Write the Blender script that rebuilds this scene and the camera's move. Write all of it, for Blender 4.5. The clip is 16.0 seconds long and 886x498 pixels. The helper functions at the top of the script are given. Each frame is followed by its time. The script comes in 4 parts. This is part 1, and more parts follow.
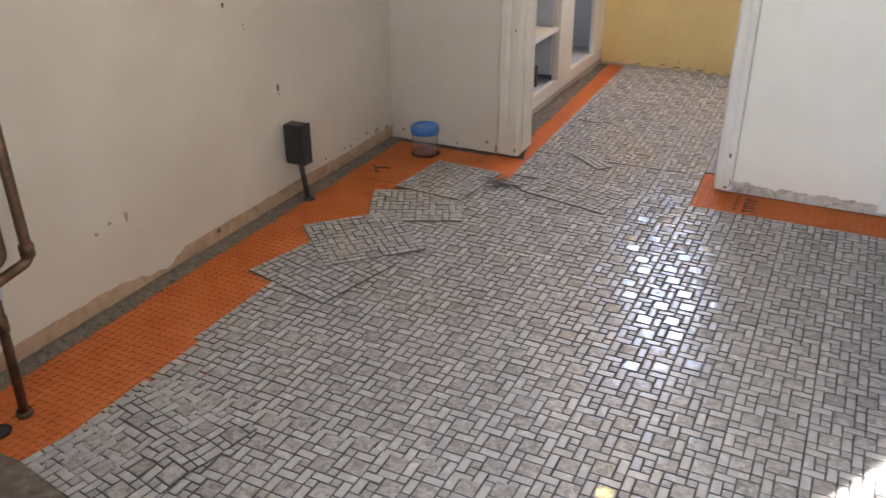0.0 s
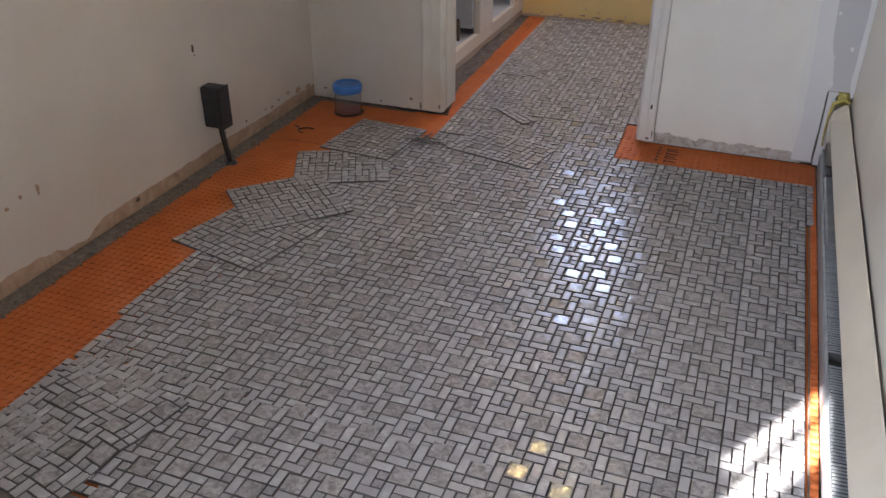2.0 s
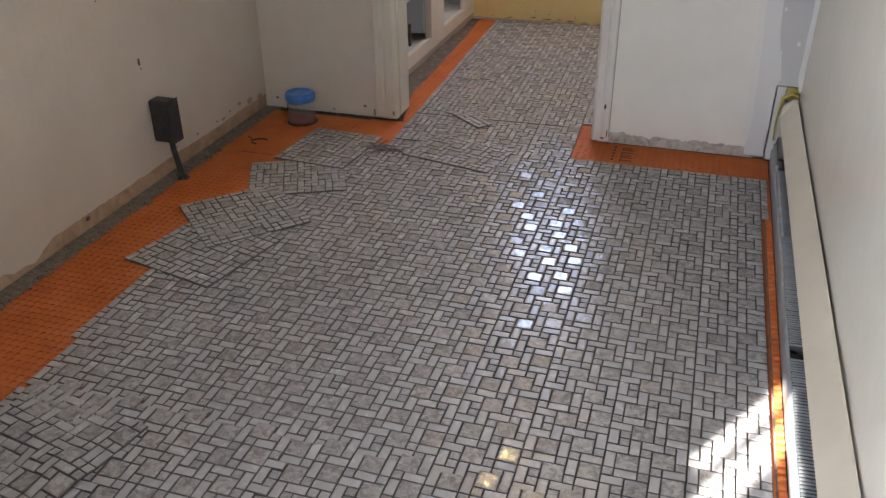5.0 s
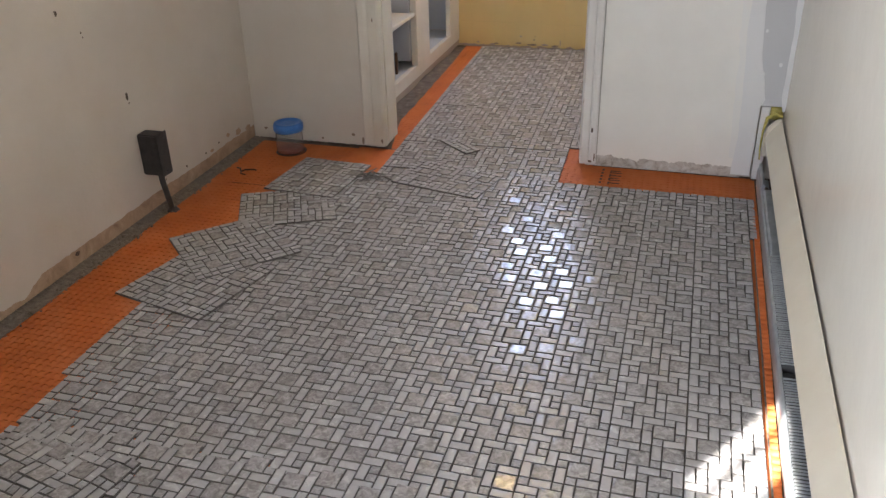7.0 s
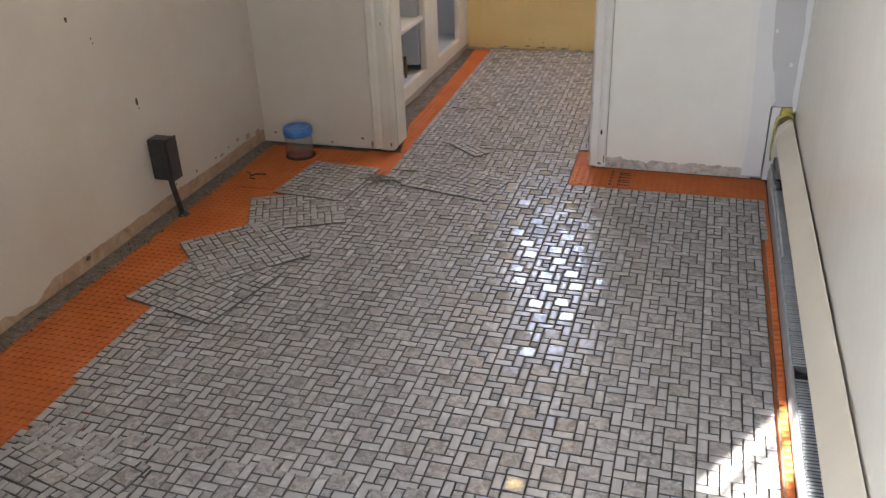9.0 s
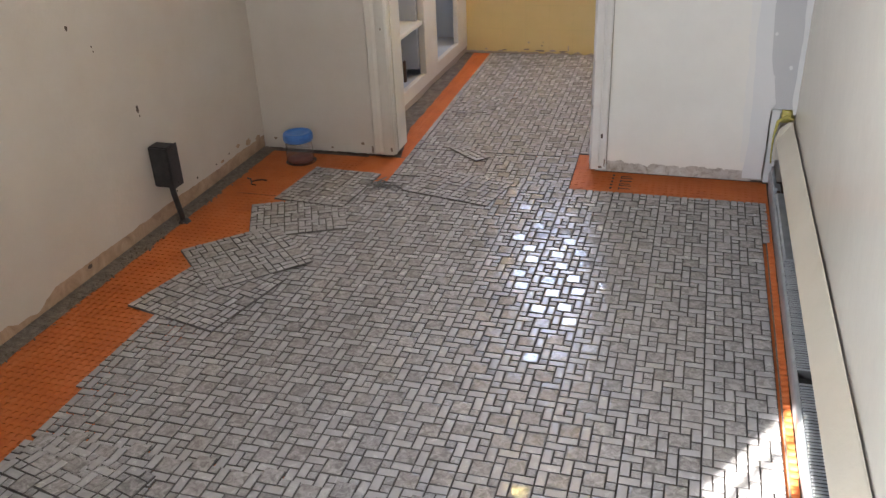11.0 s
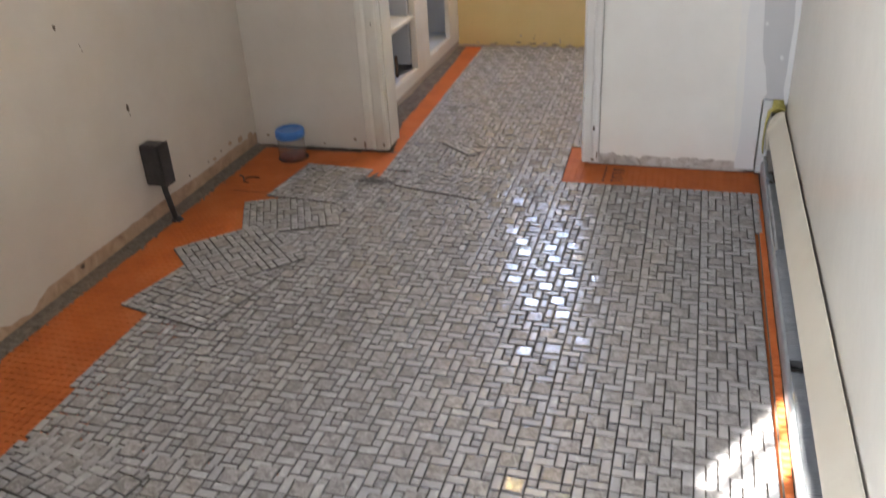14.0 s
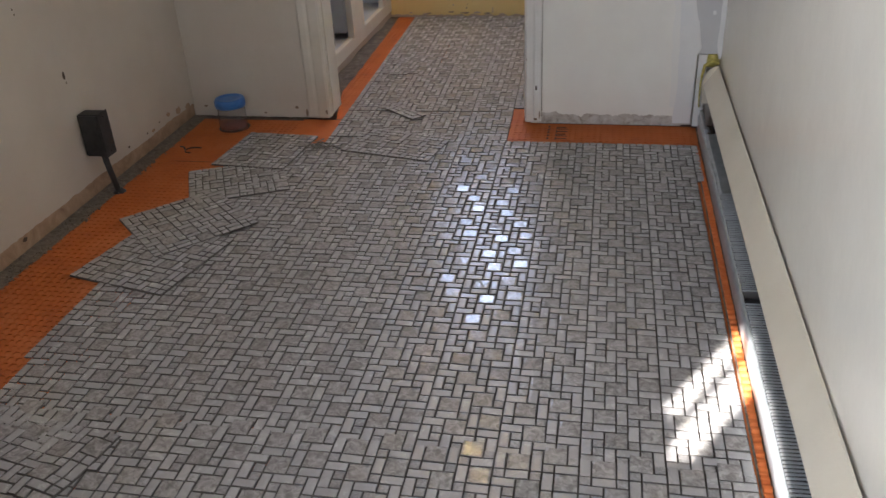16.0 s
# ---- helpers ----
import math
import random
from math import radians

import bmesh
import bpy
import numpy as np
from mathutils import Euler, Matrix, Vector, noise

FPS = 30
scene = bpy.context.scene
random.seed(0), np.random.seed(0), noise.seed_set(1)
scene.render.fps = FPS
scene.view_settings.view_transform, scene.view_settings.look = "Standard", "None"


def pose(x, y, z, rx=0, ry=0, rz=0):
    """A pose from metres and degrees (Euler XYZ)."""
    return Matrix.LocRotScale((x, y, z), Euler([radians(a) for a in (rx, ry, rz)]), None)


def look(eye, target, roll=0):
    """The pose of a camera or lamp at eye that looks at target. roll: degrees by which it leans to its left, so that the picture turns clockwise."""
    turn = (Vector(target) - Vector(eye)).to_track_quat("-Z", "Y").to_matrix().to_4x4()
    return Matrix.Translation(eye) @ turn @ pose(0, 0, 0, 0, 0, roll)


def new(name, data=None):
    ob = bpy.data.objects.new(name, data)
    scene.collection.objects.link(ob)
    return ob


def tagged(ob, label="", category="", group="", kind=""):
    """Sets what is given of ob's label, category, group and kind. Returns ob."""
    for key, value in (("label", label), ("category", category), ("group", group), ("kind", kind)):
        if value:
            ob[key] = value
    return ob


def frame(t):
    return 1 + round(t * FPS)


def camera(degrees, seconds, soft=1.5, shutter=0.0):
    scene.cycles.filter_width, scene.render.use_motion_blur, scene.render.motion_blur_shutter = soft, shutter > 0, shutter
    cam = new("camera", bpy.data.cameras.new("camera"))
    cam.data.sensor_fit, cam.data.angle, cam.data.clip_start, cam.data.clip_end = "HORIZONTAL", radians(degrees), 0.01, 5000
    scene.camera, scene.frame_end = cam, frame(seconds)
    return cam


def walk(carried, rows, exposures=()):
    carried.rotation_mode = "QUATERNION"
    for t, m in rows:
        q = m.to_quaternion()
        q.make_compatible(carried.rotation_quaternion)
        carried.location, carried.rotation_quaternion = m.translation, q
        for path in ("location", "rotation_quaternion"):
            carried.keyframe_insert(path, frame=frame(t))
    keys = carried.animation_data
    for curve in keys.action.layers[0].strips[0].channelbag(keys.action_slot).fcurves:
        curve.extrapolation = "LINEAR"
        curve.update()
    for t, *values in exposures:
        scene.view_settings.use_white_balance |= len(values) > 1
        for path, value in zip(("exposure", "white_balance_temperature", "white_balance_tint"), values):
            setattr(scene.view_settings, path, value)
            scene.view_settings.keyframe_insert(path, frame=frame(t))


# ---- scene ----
# The plan is drawn with the far wall at y = 0 and the wall with the pipes near x = 0; one unit of it is K metres.
K = 0.8
# camera and its walk
cam = camera(55.6, 16.0, soft=1.4, shutter=0.5)
PATH = [
    (0, (2.025, -3.507, 1.398), (1.235, -1.904, 0.501), -0.2),
    (0.5, (2.037, -3.524, 1.412), (1.325, -1.888, 0.508), 0.7),
    (1, (2.022, -3.519, 1.422), (1.339, -1.906, 0.456), 0.6),
    (1.5, (2.019, -3.503, 1.412), (1.373, -1.884, 0.432), 0.5),
    (2, (2.017, -3.488, 1.412), (1.402, -1.865, 0.418), 0.2),
    (2.5, (2.015, -3.483, 1.415), (1.419, -1.857, 0.415), -0.3),
    (3, (2.01, -3.481, 1.411), (1.439, -1.844, 0.414), -0.5),
    (3.5, (2.013, -3.478, 1.409), (1.471, -1.829, 0.415), -0.3),
    (4, (2.003, -3.468, 1.41), (1.474, -1.818, 0.412), -0.2),
    (6.5, (2.012, -3.461, 1.412), (1.494, -1.778, 0.464), -1.2),
    (7, (2.009, -3.462, 1.421), (1.495, -1.771, 0.484), -1.5),
    (7.5, (2.011, -3.447, 1.419), (1.491, -1.756, 0.487), -1.9),
    (8, (2.014, -3.463, 1.421), (1.474, -1.774, 0.496), -2.0),
    (8.5, (2.015, -3.469, 1.419), (1.473, -1.782, 0.492), -2.1),
    (9, (2.014, -3.459, 1.414), (1.474, -1.771, 0.487), -2.2),
    (11.3, (2.002, -3.456, 1.433), (1.463, -1.765, 0.511), -2.7),
    (11.5, (2.015, -3.477, 1.441), (1.474, -1.784, 0.524), -2.8),
    (12, (2.017, -3.445, 1.43), (1.473, -1.754, 0.512), -3.1),
    (12.5, (2.014, -3.45, 1.434), (1.47, -1.756, 0.519), -3.1),
    (13, (2.016, -3.449, 1.433), (1.469, -1.754, 0.523), -3.2),
    (13.5, (2.019, -3.446, 1.432), (1.469, -1.749, 0.528), -3.2),
    (13.8, (2.018, -3.447, 1.431), (1.47, -1.75, 0.526), -3.2),
    (14, (2.017, -3.451, 1.426), (1.487, -1.765, 0.491), -3.3),
    (14.2, (1.998, -3.466, 1.387), (1.503, -1.806, 0.389), -3.1),
    (14.5, (1.99, -3.473, 1.37), (1.51, -1.824, 0.345), -3.0),
    (15, (1.974, -3.472, 1.368), (1.527, -1.825, 0.325), -3.3),
    (15.5, (1.959, -3.473, 1.376), (1.535, -1.799, 0.366), -3.9),
    (16, (1.932, -3.536, 1.353), (1.573, -1.826, 0.379), -3.0),
]
walk(cam, [(t, look(Vector(eye) * K, Vector(target) * K, roll)) for t, eye, target, roll in PATH],
     exposures=[(0, 3.88, 6230, 10), (0.6, 3.62, 6250, 10), (1.5, 3.32, 6000, 13), (2.2, 3.25, 5970, 13), (4.0, 3.18, 6150, 12), (7.0, 3.55, 6280, 10), (9.0, 3.55, 6260, 10), (12.5, 3.71, 6270, 10), (13.5, 3.73, 6300, 10), (14.0, 3.65, 6260, 10), (14.6, 3.25, 6100, 10), (16.0, 3.07, 6220, 10)])

# ---------------------------------------------------------------- light
world = bpy.data.worlds.new("sky")
scene.world = world
world.use_nodes = True
wn = world.node_tree
sky = wn.nodes.new("ShaderNodeTexSky")
sky.sky_type, sky.sun_disc = "NISHITA", False
SUN_EL = math.radians(30)
SUN_DIR = Vector((0.522, 0.853, -math.tan(SUN_EL))).normalized()   # the way the sunlight travels
sky.sun_elevation, sky.sun_rotation = SUN_EL, math.atan2(-0.522, -0.853)
wn.links.new(sky.outputs[0], wn.nodes["Background"].inputs[0])
wn.nodes["Background"].inputs[1].default_value = 0.12

sun = new("sun", bpy.data.lights.new("sun", "SUN"))
sun.data.energy, sun.data.angle, sun.data.color = 5.0, math.radians(0.6), (1.0, 0.95, 0.86)
sun.matrix_world = look((0, -8, 6), Vector((0, -8, 6)) + SUN_DIR)


def area_lamp(name, m, w, h, power, colour):
    lamp = new(name, bpy.data.lights.new(name, "AREA"))
    lamp.data.shape, lamp.data.size, lamp.data.size_y = "RECTANGLE", w * K, h * K
    lamp.data.energy, lamp.data.color = power * K * K, colour
    m.translation *= K
    lamp.matrix_world = m
    return lamp


# daylight in the window over the yellow tiles; near and side lamps are added fill
area_lamp("fill_near", look((1.4, -4.23, 1.0), (1.3, 0, 1.35)), 0.9, 0.7, 1.0, (0.89, 0.95, 1.06))
area_lamp("fill_side", look((0.05, -3.62, 1.42), (3.0, -2.0, 2.5)), 0.95, 0.85, 9.8, (0.89, 0.955, 1.08))
area_lamp("window_light_far", look((1.15, 1.88, 1.78), (1.15, 0, 1.3)), 0.52, 0.72, 1.42, (0.77, 0.87, 1.18))


# ---------------------------------------------------------------- materials
def mat(name, colour, rough=0.6, metal=0.0, spec=0.5):
    m = bpy.data.materials.new(name)
    m.use_nodes = True
    b = m.node_tree.nodes["Principled BSDF"]
    b.inputs["Base Color"].default_value = (*colour, 1)
    b.inputs["Roughness"].default_value = rough
    b.inputs["Metallic"].default_value = metal
    b.inputs["Specular IOR Level"].default_value = spec
    return m


def nd(m, kind, **values):
    n = m.node_tree.nodes.new(kind)
    for k, v in values.items():
        n.inputs[k].default_value = v
    return n


def ln(m, a, b):
    m.node_tree.links.new(a, b)


def place(m):
    """The position in the place, in units of the plan."""
    v = nd(m, "ShaderNodeVectorMath")
    v.operation = "SCALE"
    v.inputs["Scale"].default_value = 1 / K
    ln(m, nd(m, "ShaderNodeNewGeometry").outputs["Position"], v.inputs[0])
    return v.outputs[0]


def blotch(m, colours, scale, detail=6.0, rough=0.6, at=None, distortion=0.0):
    """A noise over the place, as a ramp of (position, colour)."""
    n = nd(m, "ShaderNodeTexNoise", Scale=scale, Detail=detail, Roughness=rough, Distortion=distortion)
    ln(m, at or place(m), n.inputs["Vector"])
    r = nd(m, "ShaderNodeValToRGB")
    while len(r.color_ramp.elements) < len(colours):
        r.color_ramp.elements.new(0.5)
    for e, (p, c) in zip(r.color_ramp.elements, colours):
        e.position, e.color = p, (*c, 1)
    ln(m, n.outputs["Fac"], r.inputs["Fac"])
    return r.outputs["Color"], n.outputs["Fac"]


def mix(m, fac, a, b, kind="MIX"):
    x = m.node_tree.nodes.new("ShaderNodeMix")
    x.data_type, x.blend_type = "RGBA", kind
    for socket, v in ((x.inputs[0], fac), (x.inputs[6], a), (x.inputs[7], b)):
        if isinstance(v, (int, float)):
            socket.default_value = v
        elif isinstance(v, tuple):
            socket.default_value = (*v, 1)
        else:
            ln(m, v, socket)
    return x.outputs[2]


def bump(m, height, strength, distance):
    b = nd(m, "ShaderNodeBump", Strength=strength, Distance=distance)
    ln(m, height, b.inputs["Height"])
    ln(m, b.outputs[0], m.node_tree.nodes["Principled BSDF"].inputs["Normal"])


def base(m, colour):
    ln(m, colour, m.node_tree.nodes["Principled BSDF"].inputs["Base Color"])


def roughness(m, socket, lo, hi):
    r = nd(m, "ShaderNodeMapRange")
    r.inputs[3].default_value, r.inputs[4].default_value = lo, hi
    ln(m, socket, r.inputs[0])
    ln(m, r.outputs[0], m.node_tree.nodes["Principled BSDF"].inputs["Roughness"])


def paint(name, colour, stain, rough=0.5, amount=0.5, grain=0.25):
    """Old wall paint: roller grain, faint large patches and small scuffs."""
    m = mat(name, colour, rough)
    big, _ = blotch(m, [(0.35, (0, 0, 0)), (0.75, (1, 1, 1))], 2.3, 5)
    c = mix(m, big, colour, tuple(0.55 * a + 0.45 * b for a, b in zip(colour, stain)))
    marks, _ = blotch(m, [(0.66, (0, 0, 0)), (0.74, (1, 1, 1))], 9.0, 8, 0.7, distortion=0.6)
    f = nd(m, "ShaderNodeMath")
    f.operation = "MULTIPLY"
    f.inputs[1].default_value = amount
    ln(m, marks, f.inputs[0])
    base(m, mix(m, f.outputs[0], c, stain))
    _, g = blotch(m, [(0, (0, 0, 0)), (1, (1, 1, 1))], 260, 3)
    _, g2 = blotch(m, [(0, (0, 0, 0)), (1, (1, 1, 1))], 14, 4)
    s = nd(m, "ShaderNodeMath")
    s.operation = "MULTIPLY_ADD"
    s.inputs[1].default_value = 6.0
    ln(m, g2, s.inputs[0])
    ln(m, g, s.inputs[2])
    bump(m, s.outputs[0], grain, 0.0012)
    return m


def tile_mat(name, dark, light, spread, scale, rough=(0.07, 0.18), wave=0.24, spec=0.5):
    """Glazed mosaic pieces: each its own tone, veined within."""
    m = mat(name, light, 0.2, 0.0, spec)
    info, geo = nd(m, "ShaderNodeObjectInfo"), nd(m, "ShaderNodeNewGeometry")
    add = nd(m, "ShaderNodeMath")
    ln(m, info.outputs["Random"], add.inputs[0])
    ln(m, geo.outputs["Random Per Island"], add.inputs[1])
    fr = nd(m, "ShaderNodeMath")
    fr.operation = "FRACT"
    ln(m, add.outputs[0], fr.inputs[0])
    c, fac = blotch(m, [(0.36, dark), (0.64, light)], scale, 7, 0.62, distortion=0.8)
    tone = nd(m, "ShaderNodeMapRange")
    tone.inputs[3].default_value, tone.inputs[4].default_value = 1 - spread, 1 + spread
    ln(m, fr.outputs[0], tone.inputs[0])
    grey = nd(m, "ShaderNodeCombineColor")
    for i in range(3):
        ln(m, tone.outputs[0], grey.inputs[i])
    c = mix(m, 1.0, c, grey.outputs[0], "MULTIPLY")
    dust, _ = blotch(m, [(0.5, (0, 0, 0)), (0.8, (0.2, 0.2, 0.2))], 5.0, 6)
    base(m, mix(m, dust, c, (0.42, 0.38, 0.34)))
    roughness(m, fac, *rough)
    _, w = blotch(m, [(0, (0, 0, 0)), (1, (1, 1, 1))], 55, 2)
    bump(m, w, wave, 0.0015)
    return m


M_WALL = paint("beige_wall_paint", (0.60, 0.535, 0.46), (0.45, 0.36, 0.28), 0.55, 0.12)
M_WALL_FAR = paint("beige_wall_paint_far", (0.60, 0.545, 0.475), (0.46, 0.38, 0.3), 0.55, 0.15)
M_WHITE = paint("white_primer", (0.90, 0.882, 0.83), (0.7, 0.66, 0.61), 0.5, 0.12)
M_CREAM = paint("cream_gloss_paint", (0.80, 0.762, 0.662), (0.64, 0.59, 0.5), 0.24, 0.1, 0.12)
M_TRIM = paint("old_white_trim_paint", (0.72, 0.67, 0.585), (0.45, 0.36, 0.26), 0.38, 0.25, 0.4)
M_TRIM_W = paint("white_trim_paint", (0.84, 0.83, 0.81), (0.5, 0.42, 0.34), 0.36, 0.22, 0.4)
M_PLASTER = paint("bare_plaster", (0.50, 0.46, 0.41), (0.3, 0.26, 0.22), 0.85, 0.7, 0.8)
M_FOOT = mat("smeared_plaster_foot", (0.6, 0.57, 0.54), 0.85)
_c, _f = blotch(M_FOOT, [(0.32, (0.33, 0.28, 0.235)), (0.47, (0.55, 0.505, 0.46)), (0.66, (0.70, 0.68, 0.65))], 24, 9, 0.7, distortion=0.8)
base(M_FOOT, _c)
bump(M_FOOT, _f, 0.9, 0.006)
M_COMPOUND = paint("joint_compound", (0.80, 0.80, 0.80), (0.70, 0.69, 0.68), 0.7, 0.3, 0.5)
M_FEATHER = paint("thin_compound", (0.86, 0.85, 0.82), (0.76, 0.74, 0.71), 0.6, 0.3, 0.4)
M_BOARD = paint("grey_wallboard", (0.58, 0.58, 0.59), (0.68, 0.68, 0.68), 0.75, 0.25, 0.4)
M_CEIL = paint("ceiling_white", (0.75, 0.73, 0.69), (0.65, 0.6, 0.53), 0.7, 0.1)
M_YELLOW = paint("yellow_glaze", (0.73, 0.565, 0.26), (0.58, 0.42, 0.17), 0.22, 0.25, 0.25)
M_YJOINT = paint("yellow_tile_grout", (0.67, 0.51, 0.22), (0.5, 0.36, 0.14), 0.7, 0.3)
M_NICHE = paint("blue_grey_shelf_paint", (0.50, 0.52, 0.55), (0.32, 0.33, 0.35), 0.5, 0.3)

M_STRIP = paint("dark_grey_strip_paint", (0.20, 0.21, 0.235), (0.14, 0.145, 0.16), 0.5, 0.3)

M_TIMBER = mat("raw_timber", (0.36, 0.23, 0.12), 0.75)
_c, _f = blotch(M_TIMBER, [(0.3, (0.27, 0.17, 0.105)), (0.55, (0.42, 0.285, 0.185)), (0.8, (0.52, 0.385, 0.27))], 11, 8, 0.7, distortion=1.2)
base(M_TIMBER, _c)
bump(M_TIMBER, _f, 0.5, 0.003)

M_SLAB = mat("bare_subfloor", (0.16, 0.13, 0.11), 0.9)
_c, _f = blotch(M_SLAB, [(0.3, (0.06, 0.048, 0.04)), (0.55, (0.15, 0.122, 0.1)), (0.8, (0.27, 0.235, 0.2))], 22, 9, 0.7)
base(M_SLAB, _c)
bump(M_SLAB, _f, 0.8, 0.006)

M_MORTAR = mat("dirty_mortar", (0.12, 0.09, 0.07), 0.95)
_c, _f = blotch(M_MORTAR, [(0.3, (0.10, 0.082, 0.066)), (0.55, (0.20, 0.168, 0.138)), (0.8, (0.36, 0.31, 0.265))], 55, 9, 0.75)
base(M_MORTAR, _c)
bump(M_MORTAR, _f, 0.9, 0.006)
M_ORANGE = mat("orange_membrane", (0.55, 0.13, 0.02), 0.42, 0.0, 0.2)
_c, _f = blotch(M_ORANGE, [(0.25, (0.37, 0.092, 0.024)), (0.5, (0.49, 0.130, 0.033)), (0.85, (0.56, 0.19, 0.075))], 7, 8, 0.65)
base(M_ORANGE, _c)
roughness(M_ORANGE, _f, 0.45, 0.75)
M_INK = mat("dark_print", (0.06, 0.025, 0.015), 0.6)

M_LARGE = tile_mat("mottled_stone_glaze", (0.20, 0.187, 0.182), (0.40, 0.378, 0.370), 0.1, 56, (0.05, 0.11), 0.55, 0.6)
M_RECT = tile_mat("pale_grey_glaze", (0.35, 0.335, 0.338), (0.41, 0.394, 0.398), 0.07, 25, (0.20, 0.32), 0.2, 0.5)
M_SMALL = tile_mat("dark_grey_glaze", (0.205, 0.196, 0.196), (0.345, 0.33, 0.33), 0.12, 110, (0.24, 0.38), 0.25, 0.5)
# tile sides coloured dark to put shade into the joints
M_SIDE = mat("shaded_tile_side", (0.145, 0.133, 0.127), 0.85)
M_BACK = mat("mesh_backing", (0.07, 0.06, 0.055), 0.85)
_c, _f = blotch(M_BACK, [(0.3, (0.045, 0.038, 0.035)), (0.7, (0.10, 0.088, 0.082))], 70, 5)
base(M_BACK, _c)

M_STEEL = mat("galvanised_steel", (0.42, 0.45, 0.48), 0.33, 0.55)
_c, _f = blotch(M_STEEL, [(0.3, (0.34, 0.37, 0.40)), (0.7, (0.50, 0.53, 0.56))], 24, 6)
base(M_STEEL, _c)
roughness(M_STEEL, _f, 0.26, 0.5)
M_FIN = mat("aluminium_fin", (0.5, 0.52, 0.55), 0.45, 0.35)
_c, _f = blotch(M_FIN, [(0.3, (0.36, 0.38, 0.41)), (0.7, (0.56, 0.58, 0.6))], 15, 5)
base(M_FIN, _c)
# fin plates: the shade under the heater cover is put into this colour
M_FIN_SHADE = mat("shade_darkened_metal", (0.085, 0.083, 0.082), 0.8)
M_TOE = paint("torn_brown_board", (0.44, 0.35, 0.28), (0.3, 0.22, 0.16), 0.8, 0.5, 0.6)
M_COVER = paint("cream_enamel", (0.73, 0.675, 0.56), (0.5, 0.42, 0.3), 0.35, 0.2, 0.3)
M_DARK = mat("near_black", (0.02, 0.018, 0.016), 0.9)
M_BLACK = mat("black_box_enamel", (0.022, 0.021, 0.022), 0.42)
_c, _f = blotch(M_BLACK, [(0.3, (0.014, 0.013, 0.014)), (0.75, (0.05, 0.046, 0.045))], 30, 7)
base(M_BLACK, _c)
roughness(M_BLACK, _f, 0.3, 0.6)
M_PIPE = mat("tarnished_copper", (0.14, 0.085, 0.05), 0.42, 0.75)
_c, _f = blotch(M_PIPE, [(0.3, (0.07, 0.045, 0.03)), (0.6, (0.17, 0.1, 0.06)), (0.85, (0.30, 0.19, 0.12))], 28, 8)
base(M_PIPE, _c)
roughness(M_PIPE, _f, 0.3, 0.65)
M_TAPE = mat("pale_violet_tape", (0.45, 0.43, 0.62), 0.5)
M_YTAPE = mat("yellow_insulation", (0.62, 0.52, 0.08), 0.8)
_c, _f = blotch(M_YTAPE, [(0.3, (0.36, 0.30, 0.06)), (0.6, (0.60, 0.52, 0.16)), (0.8, (0.72, 0.68, 0.5))], 45, 6)
base(M_YTAPE, _c)
M_BLUE = mat("blue_lid_plastic", (0.045, 0.16, 0.48), 0.38)
_c, _f = blotch(M_BLUE, [(0.3, (0.035, 0.13, 0.42)), (0.7, (0.07, 0.22, 0.56))], 26, 5)
base(M_BLUE, _c)
M_CLEAR = mat("clear_plastic", (0.93, 0.91, 0.9), 0.04)
M_CLEAR.node_tree.nodes["Principled BSDF"].inputs["Transmission Weight"].default_value = 0.95
M_CLEAR.node_tree.nodes["Principled BSDF"].inputs["IOR"].default_value = 1.25
M_RED = mat("red_brown_screws", (0.26, 0.07, 0.045), 0.6)
M_CABLE = mat("dark_cable", (0.05, 0.025, 0.015), 0.6)
M_FLUFF = mat("grey_scrap", (0.16, 0.15, 0.145), 0.9)
M_STAIN = mat("dark_stain", (0.09, 0.062, 0.043), 0.85)
M_CHIP = mat("chipped_brown", (0.25, 0.185, 0.135), 0.85)
M_GLASS = mat("window_glass", (1, 1, 1), 0.02)
M_GLASS.node_tree.nodes["Principled BSDF"].inputs["Transmission Weight"].default_value = 1.0
M_BULB = mat("warm_bulb", (1, 0.75, 0.4), 0.4)
M_BULB.node_tree.nodes["Principled BSDF"].inputs["Emission Color"].default_value = (1.0, 0.66, 0.22, 1)
M_BULB.node_tree.nodes["Principled BSDF"].inputs["Emission Strength"].default_value = 30.0
M_BLIND = mat("blind_fabric", (0.7, 0.66, 0.58), 0.8)


# ---------------------------------------------------------------- mesh helpers
def box(bm, x0, x1, y0, y1, z0, z1, bevel=0.0, m=None):
    r = bmesh.ops.create_cube(bm, size=1)
    vs = r["verts"]
    for v in vs:
        v.co = Vector((x0 + (v.co.x + 0.5) * (x1 - x0), y0 + (v.co.y + 0.5) * (y1 - y0), z0 + (v.co.z + 0.5) * (z1 - z0)))
    if bevel:
        es = list({e for v in vs for e in v.link_edges})
        out = bmesh.ops.bevel(bm, geom=es, offset=bevel, segments=2, affect="EDGES")
        vs = [v for v in out["verts"]]
    if m is not None:
        bmesh.ops.transform(bm, matrix=m, verts=list({v for v in vs if v.is_valid}))
    return vs


def prism(bm, outline, axis, a, b):
    """An outline of 2D points drawn out along an axis from a to b."""
    def at(p, s):
        return {"x": (s, p[0], p[1]), "y": (p[0], s, p[1]), "z": (p[0], p[1], s)}[axis]
    lo = [bm.verts.new(at(p, a)) for p in outline]
    hi = [bm.verts.new(at(p, b)) for p in outline]
    bm.faces.new(lo)
    bm.faces.new(hi[::-1])
    for i in range(len(lo)):
        j = (i + 1) % len(lo)
        bm.faces.new((lo[j], lo[i], hi[i], hi[j]))


